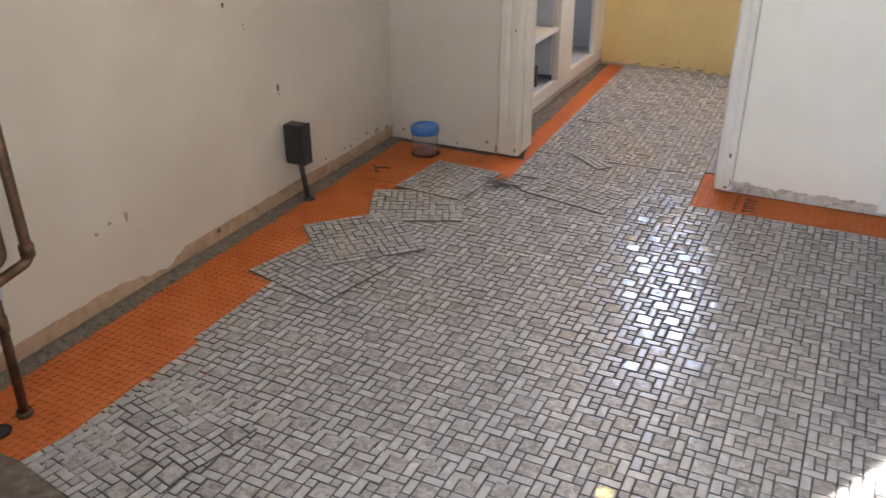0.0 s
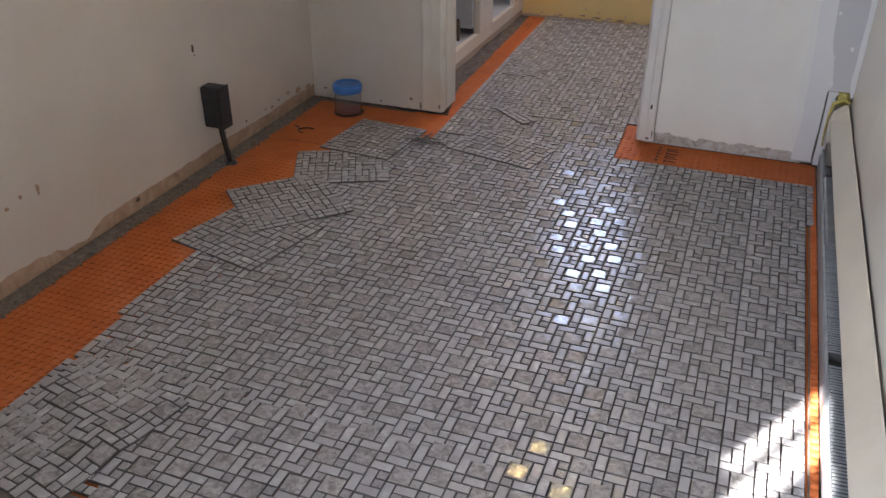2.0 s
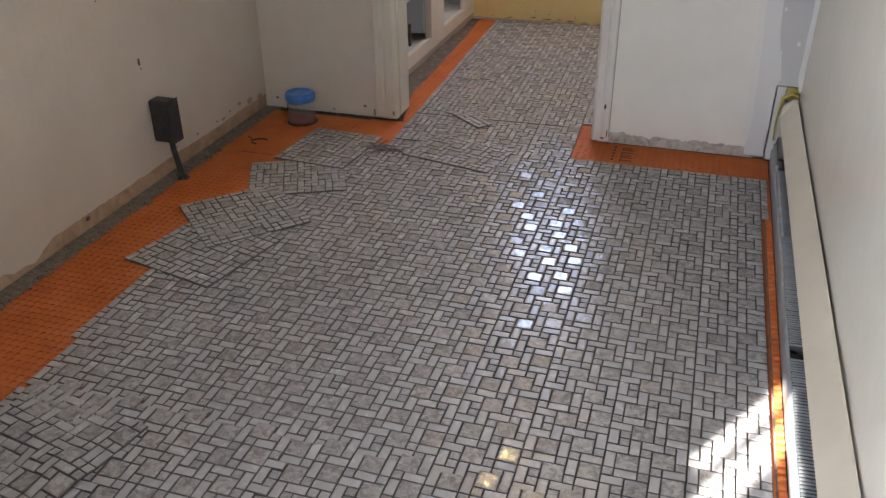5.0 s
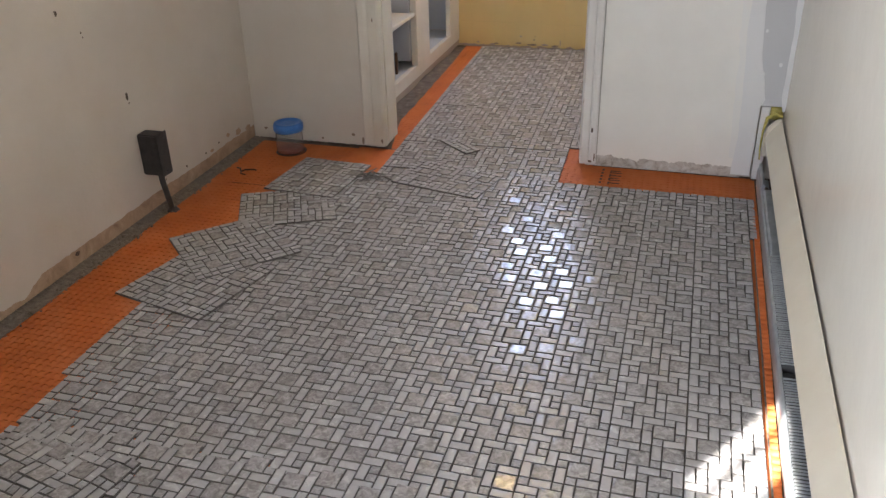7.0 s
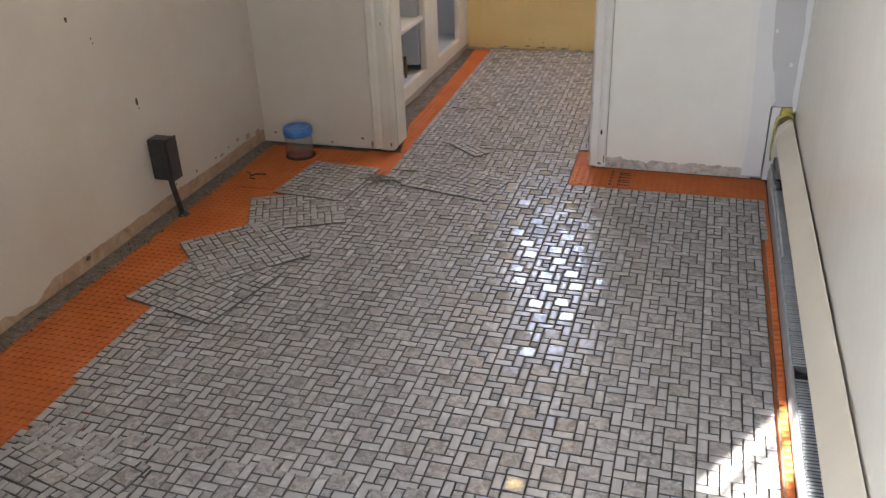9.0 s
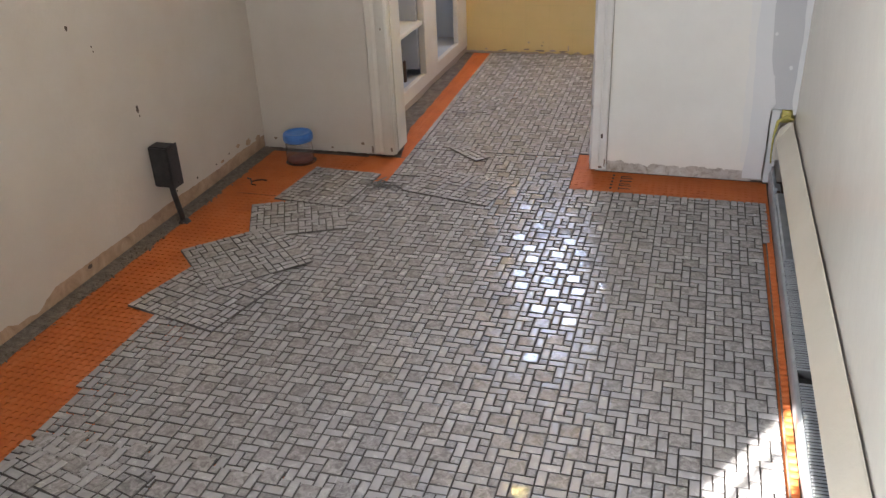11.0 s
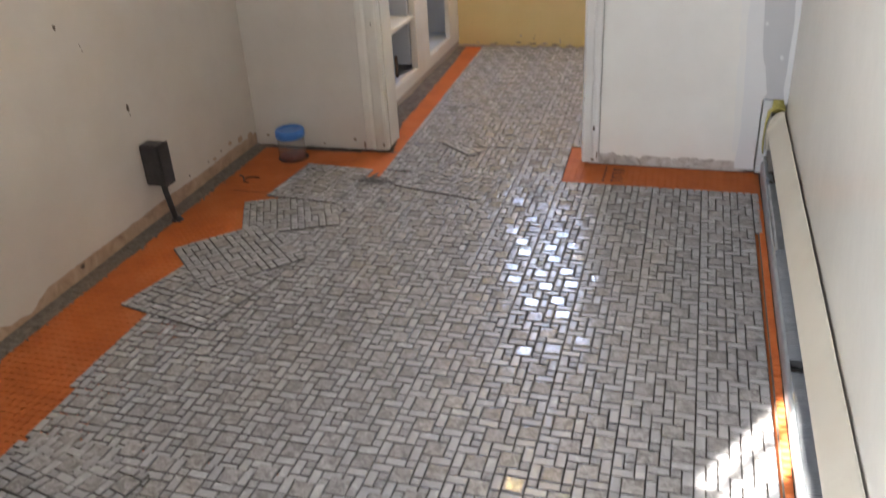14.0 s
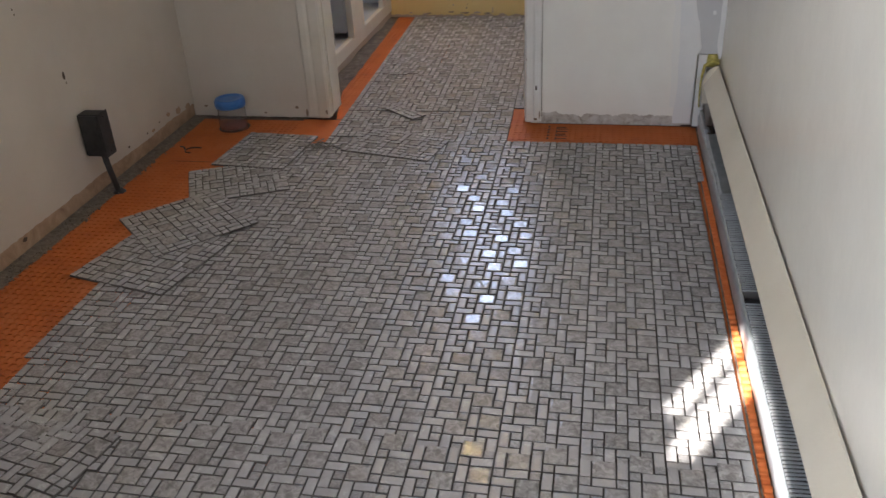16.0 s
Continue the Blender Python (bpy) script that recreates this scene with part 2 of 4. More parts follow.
def tube(bm, points, r, sides=14):
    """A round tube along points."""
    rings = []
    pts = [Vector(p) for p in points]
    up = None
    for i, p in enumerate(pts):
        d = (pts[min(i + 1, len(pts) - 1)] - pts[max(i - 1, 0)]).normalized()
        if up is None:
            up = Vector((0, 0, 1)) if abs(d.z) < 0.9 else Vector((1, 0, 0))
        u = (up - d * up.dot(d)).normalized()
        w = d.cross(u)
        up = u
        rr = r[i] if isinstance(r, (list, tuple)) else r
        rings.append([bm.verts.new(p + (u * math.cos(a) + w * math.sin(a)) * rr) for a in (k * 2 * math.pi / sides for k in range(sides))])
    for a, b in zip(rings, rings[1:]):
        for k in range(sides):
            bm.faces.new((a[k], a[(k + 1) % sides], b[(k + 1) % sides], b[k]))
    bm.faces.new(rings[0][::-1])
    bm.faces.new(rings[-1])


def lathe(bm, profile, centre, sides=40):
    rings = []
    for r, z in profile:
        rings.append([bm.verts.new((centre[0] + r * math.cos(a), centre[1] + r * math.sin(a), centre[2] + z)) for a in (k * 2 * math.pi / sides for k in range(sides))])
    for a, b in zip(rings, rings[1:]):
        for k in range(sides):
            bm.faces.new((a[k], a[(k + 1) % sides], b[(k + 1) % sides], b[k]))
    return rings


def mesh_of(name, bm, material, smooth=False):
    bmesh.ops.recalc_face_normals(bm, faces=bm.faces[:])
    d = bpy.data.meshes.new(name)
    bm.to_mesh(d)
    bm.free()
    d.materials.append(material)
    if smooth:
        for p in d.polygons:
            p.use_smooth = True
    return d


def part(name, bm, material, parent=None, label="", smooth=False):
    ob = new(name, mesh_of(name, bm, material, smooth))
    ob.parent = parent
    if label:
        ob["label"] = label
    return ob


def thing(name, label, category, at=(0, 0, 0), group="", kind=""):
    e = new(name)
    e.location = at
    return tagged(e, label, category, group, kind)


def slab(name, material, boxes, label, category, bevel=0.0):
    bm = bmesh.new()
    for b in boxes:
        box(bm, *b, bevel)
    return tagged(part(name, bm, material), label, category, kind="structure")


# ---------------------------------------------------------------- the setting
XL, XR, YN, ZC, T = 0.02, 2.397, -4.31, 2.98, 0.12       # left wall, right wall, near wall, ceiling, wall thickness
slab("floor", M_SLAB, [(-0.2, 2.6, YN - 0.2, 2.2, -0.12, -0.004)], "bare grey-brown subfloor under the membrane", "floor")
slab("ceiling", M_CEIL, [(-0.2, 2.6, YN - 0.2, 2.2, ZC, ZC + 0.1)], "plain off-white ceiling", "ceiling")

# left wall: board that stops short of the floor over a timber sill
bm = bmesh.new()
ys = [-3.02 + i * 0.0125 for i in range(243)]
lower = []
for y in ys:
    z = 0.070 + 0.010 * noise.noise(Vector((y * 3.1, 1.0, 0))) + 0.006 * noise.noise(Vector((y * 17, 4.0, 0)))
    z += 0.004 * noise.noise(Vector((y * 55, 2.0, 0)))
    low = max(0.0, min(1.0, (-1.51 - y) / 0.10)) * max(0.0, min(1.0, (y + 1.81) / 0.18))
    z += (0.022 * max(0, noise.noise(Vector((y * 4.5, 9.0, 0)))) if y < -1.58 else 0.0) - low * (0.045 + 0.02 * noise.noise(Vector((y * 21, 6.0, 0))))
    lower.append((min(y, 0.0), max(z, 0.016)))
outline = [(0.0, ZC), (-3.02, ZC)] + lower
prism(bm, outline, "x", XL - 0.012, XL)
wall_w = tagged(part("wall_west", bm, M_WALL), "beige painted wall with a ragged lower edge", "wall", kind="structure")
# out of view; its opening is added for the side fill lamp
slab("wall_west_near", M_WALL, [(-0.2, XL, YN, -4.12, 0.0, ZC), (-0.2, XL, -3.12, -3.023, 0.0, ZC), (-0.2, XL, -4.12, -3.12, 0.0, 1.0), (-0.2, XL, -4.12, -3.12, 1.9, ZC)], "unseen beige wall with an opening added for the side fill lamp", "wall")
slab("wall_west_core", M_PLASTER, [(-0.2, XL - 0.014, -3.02, 2.05, 0.0, ZC)], "plaster core of the beige wall", "wall")
bm = bmesh.new()
box(bm, XL - 0.0135, XL - 0.002, -3.02, -0.002, 0.012, 0.13, 0.002)
tagged(part("wall_sill_plate", bm, M_TIMBER), "exposed raw timber plate along the foot of the wall", "trim", kind="structure")
bm = bmesh.new()
seg = 260
for i in range(seg):
    y0, y1 = -3.02 + 3.02 * i / seg, -3.02 + 3.02 * (i + 1) / seg
    w = 0.058 + 0.012 * noise.noise(Vector((y0 * 5, 2, 0))) + 0.009 * noise.noise(Vector((y0 * 31, 5, 0)))
    h = 0.008 + 0.005 * noise.noise(Vector((y0 * 9, 7, 0))) + 0.004 * noise.noise(Vector((y0 * 40, 3, 0)))
    prism(bm, [(XL - 0.0122, -0.004), (XL + w + 0.016, -0.004), (XL + w * 0.9, h * 0.45), (XL + w * 0.3, h * 0.7), (XL - 0.0122, h * 1.2)], "y", y0, y1)
rnd = random.Random(77)
for i in range(300):
    y, x, q = rnd.uniform(-2.7, -0.05), rnd.uniform(XL, XL + 0.075), rnd.uniform(0.0015, 0.0058)
    bmesh.ops.create_icosphere(bm, subdivisions=1, radius=q, matrix=pose(x, y, 0.006 + q * 0.3, rnd.uniform(0, 90), 0, rnd.uniform(0, 90)) @ Matrix.Diagonal((1.0, rnd.uniform(0.6, 2.2), 0.6, 1.0)))
tagged(part("mortar_edge", bm, M_MORTAR), "rough dark mortar and crumbs left along the foot of the wall", "trim", kind="structure")

# solid mortar-coloured strip drawn in place of the shaded gap below the plate
slab("sill_shade_strip", M_MORTAR, [(XL - 0.0138, XL - 0.007, -3.02, -0.002, 0.0, 0.0115)], "dark strip put in for the shade under the timber plate", "trim")
# far wall: beige on one side of the doorway, white primer on the other
DOOR0, DOOR1, DOORZ = 0.68, 1.62, 2.54


def ragged_wall(name, x0, x1, material, lift, label):
    bm = bmesh.new()
    n = max(4, int((x1 - x0) / 0.006))
    low = []
    for i in range(n + 1):
        x = x0 + (x1 - x0) * i / n
        low.append((x, lift + 0.38 * lift * noise.noise(Vector((x * 8, 3, 0))) + 0.30 * lift * noise.noise(Vector((x * 27, 8, 0))) + 0.007 * noise.noise(Vector((x * 90, 8, 0)))))
    prism(bm, [(x1, ZC), (x0, ZC)] + low, "y", 0.0, 0.012 if material is M_WALL_FAR else 0.0062)
    return tagged(part(name, bm, material), label, "wall", kind="structure")


ragged_wall("wall_north_a", XL, DOOR0, M_WALL_FAR, 0.009, "beige painted wall with a chipped lower edge")
ragged_wall("wall_north_b", DOOR1, 2.236, M_WHITE, 0.052, "white primed wall, unpainted along its foot")
slab("wall_north_core", M_PLASTER, [(-0.014, DOOR0 + 0.004, 0.0125, T, 0.004, ZC), (DOOR0, DOOR1, 0.0, T, DOORZ, ZC)],
     "bare plaster core of the wall round the doorway", "wall")
slab("wall_north_core_b", M_FOOT, [(DOOR1 - 0.004, 2.262, 0.0065, T, 0.004, ZC)], "smeared dirty plaster under the white primer", "wall")
# taped seam, bare board and the cut-out beside the heater
def trowelled(name, left, right, z0, z1, y0, y1, material, label, rough, seed):
    """An upright band whose two long edges wander as a trowel leaves them."""
    zs = [z0 + (z1 - z0) * k / 90 for k in range(91)]

    def edge(f, z, q):
        return f(z) + rough * (noise.noise(Vector((z * 9, seed, q))) + 0.5 * noise.noise(Vector((z * 31, seed, q + 3))))
    bm = bmesh.new()
    prism(bm, [(edge(left, z, 0), z) for z in zs] + [(min(XR, edge(right, z, 7)), z) for z in reversed(zs)], "y", y0, y1)
    return tagged(part(name, bm, material), label, "trim", kind="structure")


slab("wallboard_seam", M_BOARD, [(2.232, XR, -0.001, 0.0124, 0.322, ZC), (2.232, 2.300, -0.001, 0.0124, 0.018, 0.322)], "bare grey wallboard at the corner", "trim")
trowelled("joint_compound_strip", lambda z: 2.222 + 0.01 * math.sin(z * 7), lambda z: 2.300 if z < 0.34 else np.interp(z, (0.34, 0.42, 0.50, 0.62, 0.8, 1.2), (2.318, 2.304, 2.282, 2.268, 2.268, 2.272)), 0.02, ZC - 0.01, -0.0042, -0.0011,
          M_COMPOUND, "smeared white joint compound over the wallboard seam", 0.006, 2.0)
trowelled("joint_compound_feather", lambda z: 2.196 + 0.012 * math.sin(z * 5 + 1), lambda z: 2.245, 0.09, ZC - 0.01, -0.0026, 0.0005, M_FEATHER, "thin feathered coat of compound over the primer", 0.012, 5.0)
trowelled("joint_compound_corner", lambda z: np.interp(z, (0.30, 0.36, 0.5, 0.75, 1.0), (2.384, 2.376, 2.380, 2.374, 2.380)), lambda z: XR, 0.302, ZC - 0.01, -0.0046, -0.0011,
          M_COMPOUND, "white joint compound along the inside corner", 0.006, 9.0)
trowelled("joint_compound_dab", lambda z: 2.275, lambda z: 2.385, 0.765, 0.825, -0.0040, -0.0011, M_COMPOUND, "white joint compound across the top of the bare patch", 0.012, 12.0)
for k, (x, z, w) in enumerate(((2.283, 0.62, 0.007), (2.352, 0.49, 0.009), (2.290, 0.45, 0.012), (2.300, 0.385, 0.011))):
    bm = bmesh.new()
    prism(bm, [(x + w * (0.8 + 0.3 * noise.noise(Vector((a, k, 2)))) * math.cos(a), z + 1.2 * w * (0.8 + 0.3 * noise.noise(Vector((a, k, 5)))) * math.sin(a)) for a in (q * math.pi / 8 for q in range(16))], "y", -0.0032, -0.0011)
    tagged(part("compound_spot", bm, M_COMPOUND), "small dab of white joint compound on the bare board", "trim", kind="structure")
slab("wall_north_recess", M_PLASTER, [(2.262, 2.6, 0.03, T, 0.0, ZC)], "plaster cavity behind the cut wallboard", "wall")
# right wall
bm = bmesh.new()
box(bm, XR, XR + 0.1, YN, 0.06, 0.0, ZC)
tagged(part("wall_east", bm, M_CREAM), "cream gloss painted wall above the heater", "wall", kind="structure")
# out of view, added to keep fill light off the near left floor
slab("shade_stub", M_WALL, [(XL, 0.55, -3.03, -2.95, 0.0, ZC), (XL, 1.12, -3.12, -3.035, 0.0, 0.8)], "unseen beige wall stub and low half wall added to shade the near floor", "wall")
# near wall, out of view: openings and blind are added to shape the sunlight
A0, A1, B0, B1 = 0.562, 0.79, 0.93, 1.25
slab("wall_south", M_WALL, [(-0.2, A0, YN - T, YN, 0, ZC), (B1, 2.6, YN - T, YN, 1.36, ZC), (A0, 0.66, YN - T, YN, 1.36, 1.64), (0.66, A1, YN - T, YN, 1.36, 1.53), (A0, A1, YN - T, YN, 1.97, ZC),
                            (A0, 0.75, YN - T, YN, 0, 1.36), (1.85, 2.6, YN - T, YN, 0, 1.36), (0.75, 1.85, YN - T, YN, 0, 0.65)],
     "unseen beige wall behind with openings cut to shape the sun patch", "wall")
# added sun mask: a slanting gap for the lip, a corner blocked off the fins
bm = bmesh.new()
prism(bm, [(A1, 1.36), (1.118, 1.36), (0.80, 1.7226), (A1, 1.7226)], "y", YN - T, YN)
prism(bm, [(A1, 1.785), (0.80, 1.785), (1.173, 1.36), (B1, 1.36), (B1, ZC), (A1, ZC)], "y", YN - T, YN)
prism(bm, [(0.627, 1.9699), (A1, 1.787), (A1, 1.9699)], "y", YN - T, YN)
tagged(part("sun_mask_pier", bm, M_WALL), "unseen wall pieces added to shape the sun on the heater lip", "wall", kind="structure")
blind = thing("unseen_blind", "unseen pale blind added to block the sun behind the near fill lamp", "blind")
bm = bmesh.new()
box(bm, 0.75, 1.85, YN - 0.06, YN - 0.045, 0.65, 1.36, 0.002)
part("fabric", bm, M_BLIND, blind)
# blind added to close the opening behind the side fill lamp
blind = thing("unseen_blind", "unseen pale blind added behind the side fill lamp", "blind")
bm = bmesh.new()
box(bm, -0.06, -0.045, -4.12, -3.12, 1.0, 1.9, 0.002)
part("fabric", bm, M_BLIND, blind)
bm = bmesh.new()
box(bm, 0.643, 0.654, YN - 0.10, YN - 0.06, 1.64, 1.97, 0.003)
tagged(part("window_bar", bm, M_TRIM), "painted window glazing bar", "trim", kind="structure")

# ---------------------------------------------------------------- the passage beyond the doorway
YY = 1.905
slab("wall_yellow_core", M_YJOINT, [(0.3, 0.82, YY - 0.0018, YY + 0.15, 0, ZC), (1.42, 2.6, YY - 0.0018, YY + 0.15, 0, ZC), (0.82, 1.42, YY - 0.0018, YY + 0.15, 0, 1.2), (0.82, 1.42, YY - 0.0018, YY + 0.15, 2.14, ZC)],
     "grouted wall behind the yellow tiles", "wall")
slab("wall_passage_east", M_WHITE, [(1.9, 2.0, T, YY + 0.15, 0, ZC)], "white wall of the passage", "wall")
win = tagged(new("window_1"), "white framed window over the yellow tiles", "window", kind="structure")
bm = bmesh.new()
for b in ((0.82, 0.86, YY, YY + 0.1, 1.2, 2.14), (1.38, 1.42, YY, YY + 0.1, 1.2, 2.14), (0.86, 1.38, YY, YY + 0.1, 1.2, 1.24), (0.86, 1.38, YY, YY + 0.1, 2.10, 2.14), (0.86, 1.38, YY + 0.03, YY + 0.07, 1.655, 1.69)):
    box(bm, *b, 0.003)
part("window_frame", bm, M_TRIM_W, win)
bm = bmesh.new()
box(bm, 0.862, 1.378, YY + 0.05, YY + 0.054, 1.242, 2.098)
pane = part("pane", bm, M_GLASS, win)
pane.visible_shadow = False

# built-in shelves along the passage
XN = 0.53
shelf = thing("built_in_shelves", "blue-grey painted built-in shelves with cream face frame", "shelves")
bm = bmesh.new()
yA, yB, yC, yD, yE = 0.14, 0.56, 1.055, 1.222, 1.671
for b in ((XN - 0.03, XN, yA, YY - 0.002, 0.040, 0.112), (XN - 0.03, XN, yA, yB - 0.2, 0.108, 2.0), (XN - 0.03, XN + 0.006, yC - 0.06, yD + 0.005, 0.108, 2.0), (XN - 0.03, XN, yE + 0.02, YY - 0.002, 0.108, 2.0), (XN - 0.03, XN, yA, YY - 0.002, 2.0, ZC)):
    box(bm, *b, 0.003)
part("face_frame", bm, M_TRIM, shelf, "cream painted face frame")
bm = bmesh.new()
for b in ((XN - 0.34, XN - 0.32, yA, YY - 0.002, 0.07, ZC), (XN - 0.32, XN - 0.03, yD - 0.055, yD - 0.035, 0.1, 2.0), (XN - 0.32, XN - 0.03, YY - 0.03, YY - 0.004, 0.1, 2.0), (XN - 0.32, XN - 0.03, yA, yA + 0.02, 0.1, 2.0), (XN - 0.32, XN - 0.031, yA + 0.02, YY - 0.03, 0.06, 0.10)):
    box(bm, *b, 0.002)
part("carcass", bm, M_NICHE, shelf)
for z in (0.388, 0.77, 1.15):
    bm = bmesh.new()
    box(bm, XN - 0.318, XN - 0.004, yA + 0.022, yD - 0.058, z, z + 0.022, 0.003)
    part("shelf_board", bm, M_TRIM, shelf, "cream painted shelf board")
for y in (0.585, 0.965):
    bm = bmesh.new()
    box(bm, XN - 0.31, XN - 0.03, y, y + 0.022, 0.142, 2.0, 0.002)
    part("divider", bm, M_NICHE, shelf)
bm = bmesh.new()
n = 40
low, up = [], []
for i in range(n + 1):
    y = T + (YY - T) * i / n
    low.append((y, 0.006 + 0.012 * noise.noise(Vector((y * 4, 1, 3)))))
prism(bm, [(YY - 0.003, 0.052), (T + 0.002, 0.052)] + low, "x", XN - 0.028, XN - 0.003)
part("toe_board", bm, M_TOE, shelf, "torn brown board under the shelves")
bm = bmesh.new()
box(bm, 0.385, 0.400, 1.06, 1.105, 0.101, 2.0, 0.002)
part("upright_strip", bm, M_STRIP, shelf, "dark grey upright strip")
bm = bmesh.new()
box(bm, 0.470, 0.482, 0.79, 0.812, 0.115, 0.235, 0.003)
part("latch_plate", bm, M_PIPE, shelf, "rusty brown latch plate")

# door linings and casings
def casing(name, x0, x1, material, label, flip, foot):
    """Moulded casing on the room face with the door lining behind it."""
    th = thing(name, label, "door frame", kind="structure")
    w = x1 - x0
    pr = [(0, 0.0), (0.0, -0.012), (0.06, -0.017), (0.28, -0.019), (0.42, -0.016), (0.5, -0.021), (0.86, -0.026), (0.95, -0.022), (1.0, -0.012), (1.0, 0.0)]
    if flip:
        pr = [(1 - a, b) for a, b in pr][::-1]
    bm = bmesh.new()
    prism(bm, [(x0 + a * w, b) for a, b in pr], "z", foot, DOORZ + 0.06)
    part("moulding", bm, material, th)
    bm = bmesh.new()
    if flip:
        box(bm, x0 - 0.004, x0 + 0.03, 0.002, T + 0.01, foot + 0.004, DOORZ, 0.006)
    else:
        box(bm, x1 - 0.03, x1 + 0.004, 0.002, T + 0.01, foot + 0.004, DOORZ, 0.006)
    part("door_lining", bm, material, th)
    return th


casing("door_casing_1", 0.594, 0.704, M_TRIM, "chunky cream painted door casing", False, 0.022)
casing("door_casing_2", 1.593, 1.664, M_TRIM_W, "white painted door casing with worn foot", True, 0.020)
slab("casing_crack", M_CHIP, [(1.6642, 1.6658, -0.002, -0.0002, 0.03, DOORZ)], "dark open joint between casing and wall", "trim")
slab("door_head", M_TRIM_W, [(0.607, 1.667, -0.02, T + 0.01, DOORZ + 0.002, DOORZ + 0.07)], "white painted door head casing", "trim", 0.004)

# ---------------------------------------------------------------- membrane
def waffle(name, x0, x1, y0, y1, pitch, wall, depth, label, edge=None):
    """Sheet of square cavities between raised ribs; the rib tops lie at z = 0.003."""
    verts, faces = [], []
    nx, ny = int((x1 - x0) / pitch), int((y1 - y0) / pitch)
    h = wall / 2
    for i in range(nx):
        for j in range(ny):
            a, b = x0 + i * pitch, y0 + j * pitch
            if edge and a + pitch < edge(b + pitch / 2):
                continue
            k = len(verts)
            t = 0.0042 + 0.001 * noise.noise(Vector((a * 6, b * 6, 0)))
            o = [(a, b), (a + pitch, b), (a + pitch, b + pitch), (a, b + pitch)]
            q = [(a + h, b + h), (a + pitch - h, b + h), (a + pitch - h, b + pitch - h), (a + h, b + pitch - h)]
            e = 0.0012
            r = [(a + h - e, b + h - e), (a + pitch - h + e, b + h - e), (a + pitch - h + e, b + pitch - h + e), (a + h - e, b + pitch - h + e)]
            verts += [(x, y, t) for x, y in o] + [(x, y, t - 0.0002) for x, y in q] + [(x, y, t - depth * (1.0 if b < -1.35 or a > 0.6 else max(0.6, 1.0 - (b + 1.35) * 0.8))) for x, y in r]
            for s in range(4):
                u = (s + 1) % 4
                faces.append((k + s, k + u, k + 4 + u, k + 4 + s))
                faces.append((k + 4 + s, k + 4 + u, k + 8 + u, k + 8 + s))
            faces.append((k + 8, k + 9, k + 10, k + 11))
    if edge:
        verts = [(max(x, edge(y)), y, z) for x, y, z in verts]
    d = bpy.data.meshes.new(name)
    d.from_pydata(verts, [], faces)
    d.materials.append(M_ORANGE)
    ob = new(name, d)
    return tagged(ob, label, "membrane", kind="stuff")


def left_clip(y):
    return 0.080 + 0.010 * noise.noise(Vector((y * 5, 0, 3))) + 0.006 * noise.noise(Vector((y * 20, 0, 9)))


waffle("membrane_strip", 0.045, 0.58, -2.60, -0.02, 0.0262, 0.0115, 0.0032, "orange waffle uncoupling membrane on the floor along the wall", left_clip)
# flat orange sheets under the tiles, by the doorway and in the passage
bm = bmesh.new()
box(bm, 0.58, 2.32, -2.60, -0.32, -0.003, 0.0)
box(bm, 0.565, 0.80, -0.32, -0.008, -0.003, 0.0022)
box(bm, 0.80, 1.494, -0.32, -0.004, -0.003, 0.002)
box(bm, 1.494, 2.323, -0.32, -0.004, -0.003, -0.0004)
box(bm, 0.802, 1.65, -0.0039, YY - 0.01, -0.003, 0.0015)
tagged(part("membrane_sheet", bm, M_ORANGE), "orange uncoupling membrane under the tile sheets", "membrane", kind="structure")
waffle("membrane_strip", 1.494, 2.323, -0.212, -0.002, 0.0262, 0.0120, 0.0020, "orange membrane strip along the white wall")
waffle("membrane_strip", 1.494, 1.60, -0.012, 0.172, 0.0262, 0.0120, 0.0018, "orange membrane corner beside the door casing")
def passage_clip(y):
    return np.interp(y, (0.0, 0.12, 0.39, 0.69, 1.19, 1.47, 1.9), (0.72, 0.690, 0.633, 0.629, 0.612, 0.604, 0.580)) + 0.004 * noise.noise(Vector((y * 12, 3, 3)))


waffle("membrane_strip", 0.54, 0.80, -0.004, 1.89, 0.0262, 0.0110, 0.0014, "orange membrane strip along the passage shelves", passage_clip)
# ribbed edge strip beside the heater
ribs = thing("membrane_edge", "ribbed orange membrane edge beside the heater", "membrane")
bm = bmesh.new()
prism(bm, [(0.0, 0.0), (0.0175, 0.0), (0.0165, 0.006), (0.0125, 0.0105), (0.006, 0.009), (0.0015, 0.003)], "x", 2.3055, 2.3235)
rib_mesh = mesh_of("rib", bm, M_ORANGE)
rnd = random.Random(8)
for i in range(98):
    if i in (92, 93, 96, 97):
        continue
    o = new("rib", rib_mesh)
    o.parent = ribs
    o.location = (rnd.uniform(-0.0012, 0.0008), -2.80 + i * 0.0264 + rnd.uniform(-0.001, 0.001), rnd.uniform(-0.0012, 0.0006))
# thin mortar-brown strip between the tiles and the ribs
bm = bmesh.new()
box(bm, 2.300, 2.3045, -2.80, -0.235, 0.0004, 0.0022)
part("gap_strip", bm, M_MORTAR, ribs)
bm = bmesh.new()
box(bm, 2.3046, 2.3236, -2.80, -0.235, 0.0004, 0.0026)
part("strip_base", bm, M_ORANGE, ribs)
# dark print on the membrane: unreadable, as bars
sign = thing("membrane_print", "dark printed bars on the orange membrane", "print")
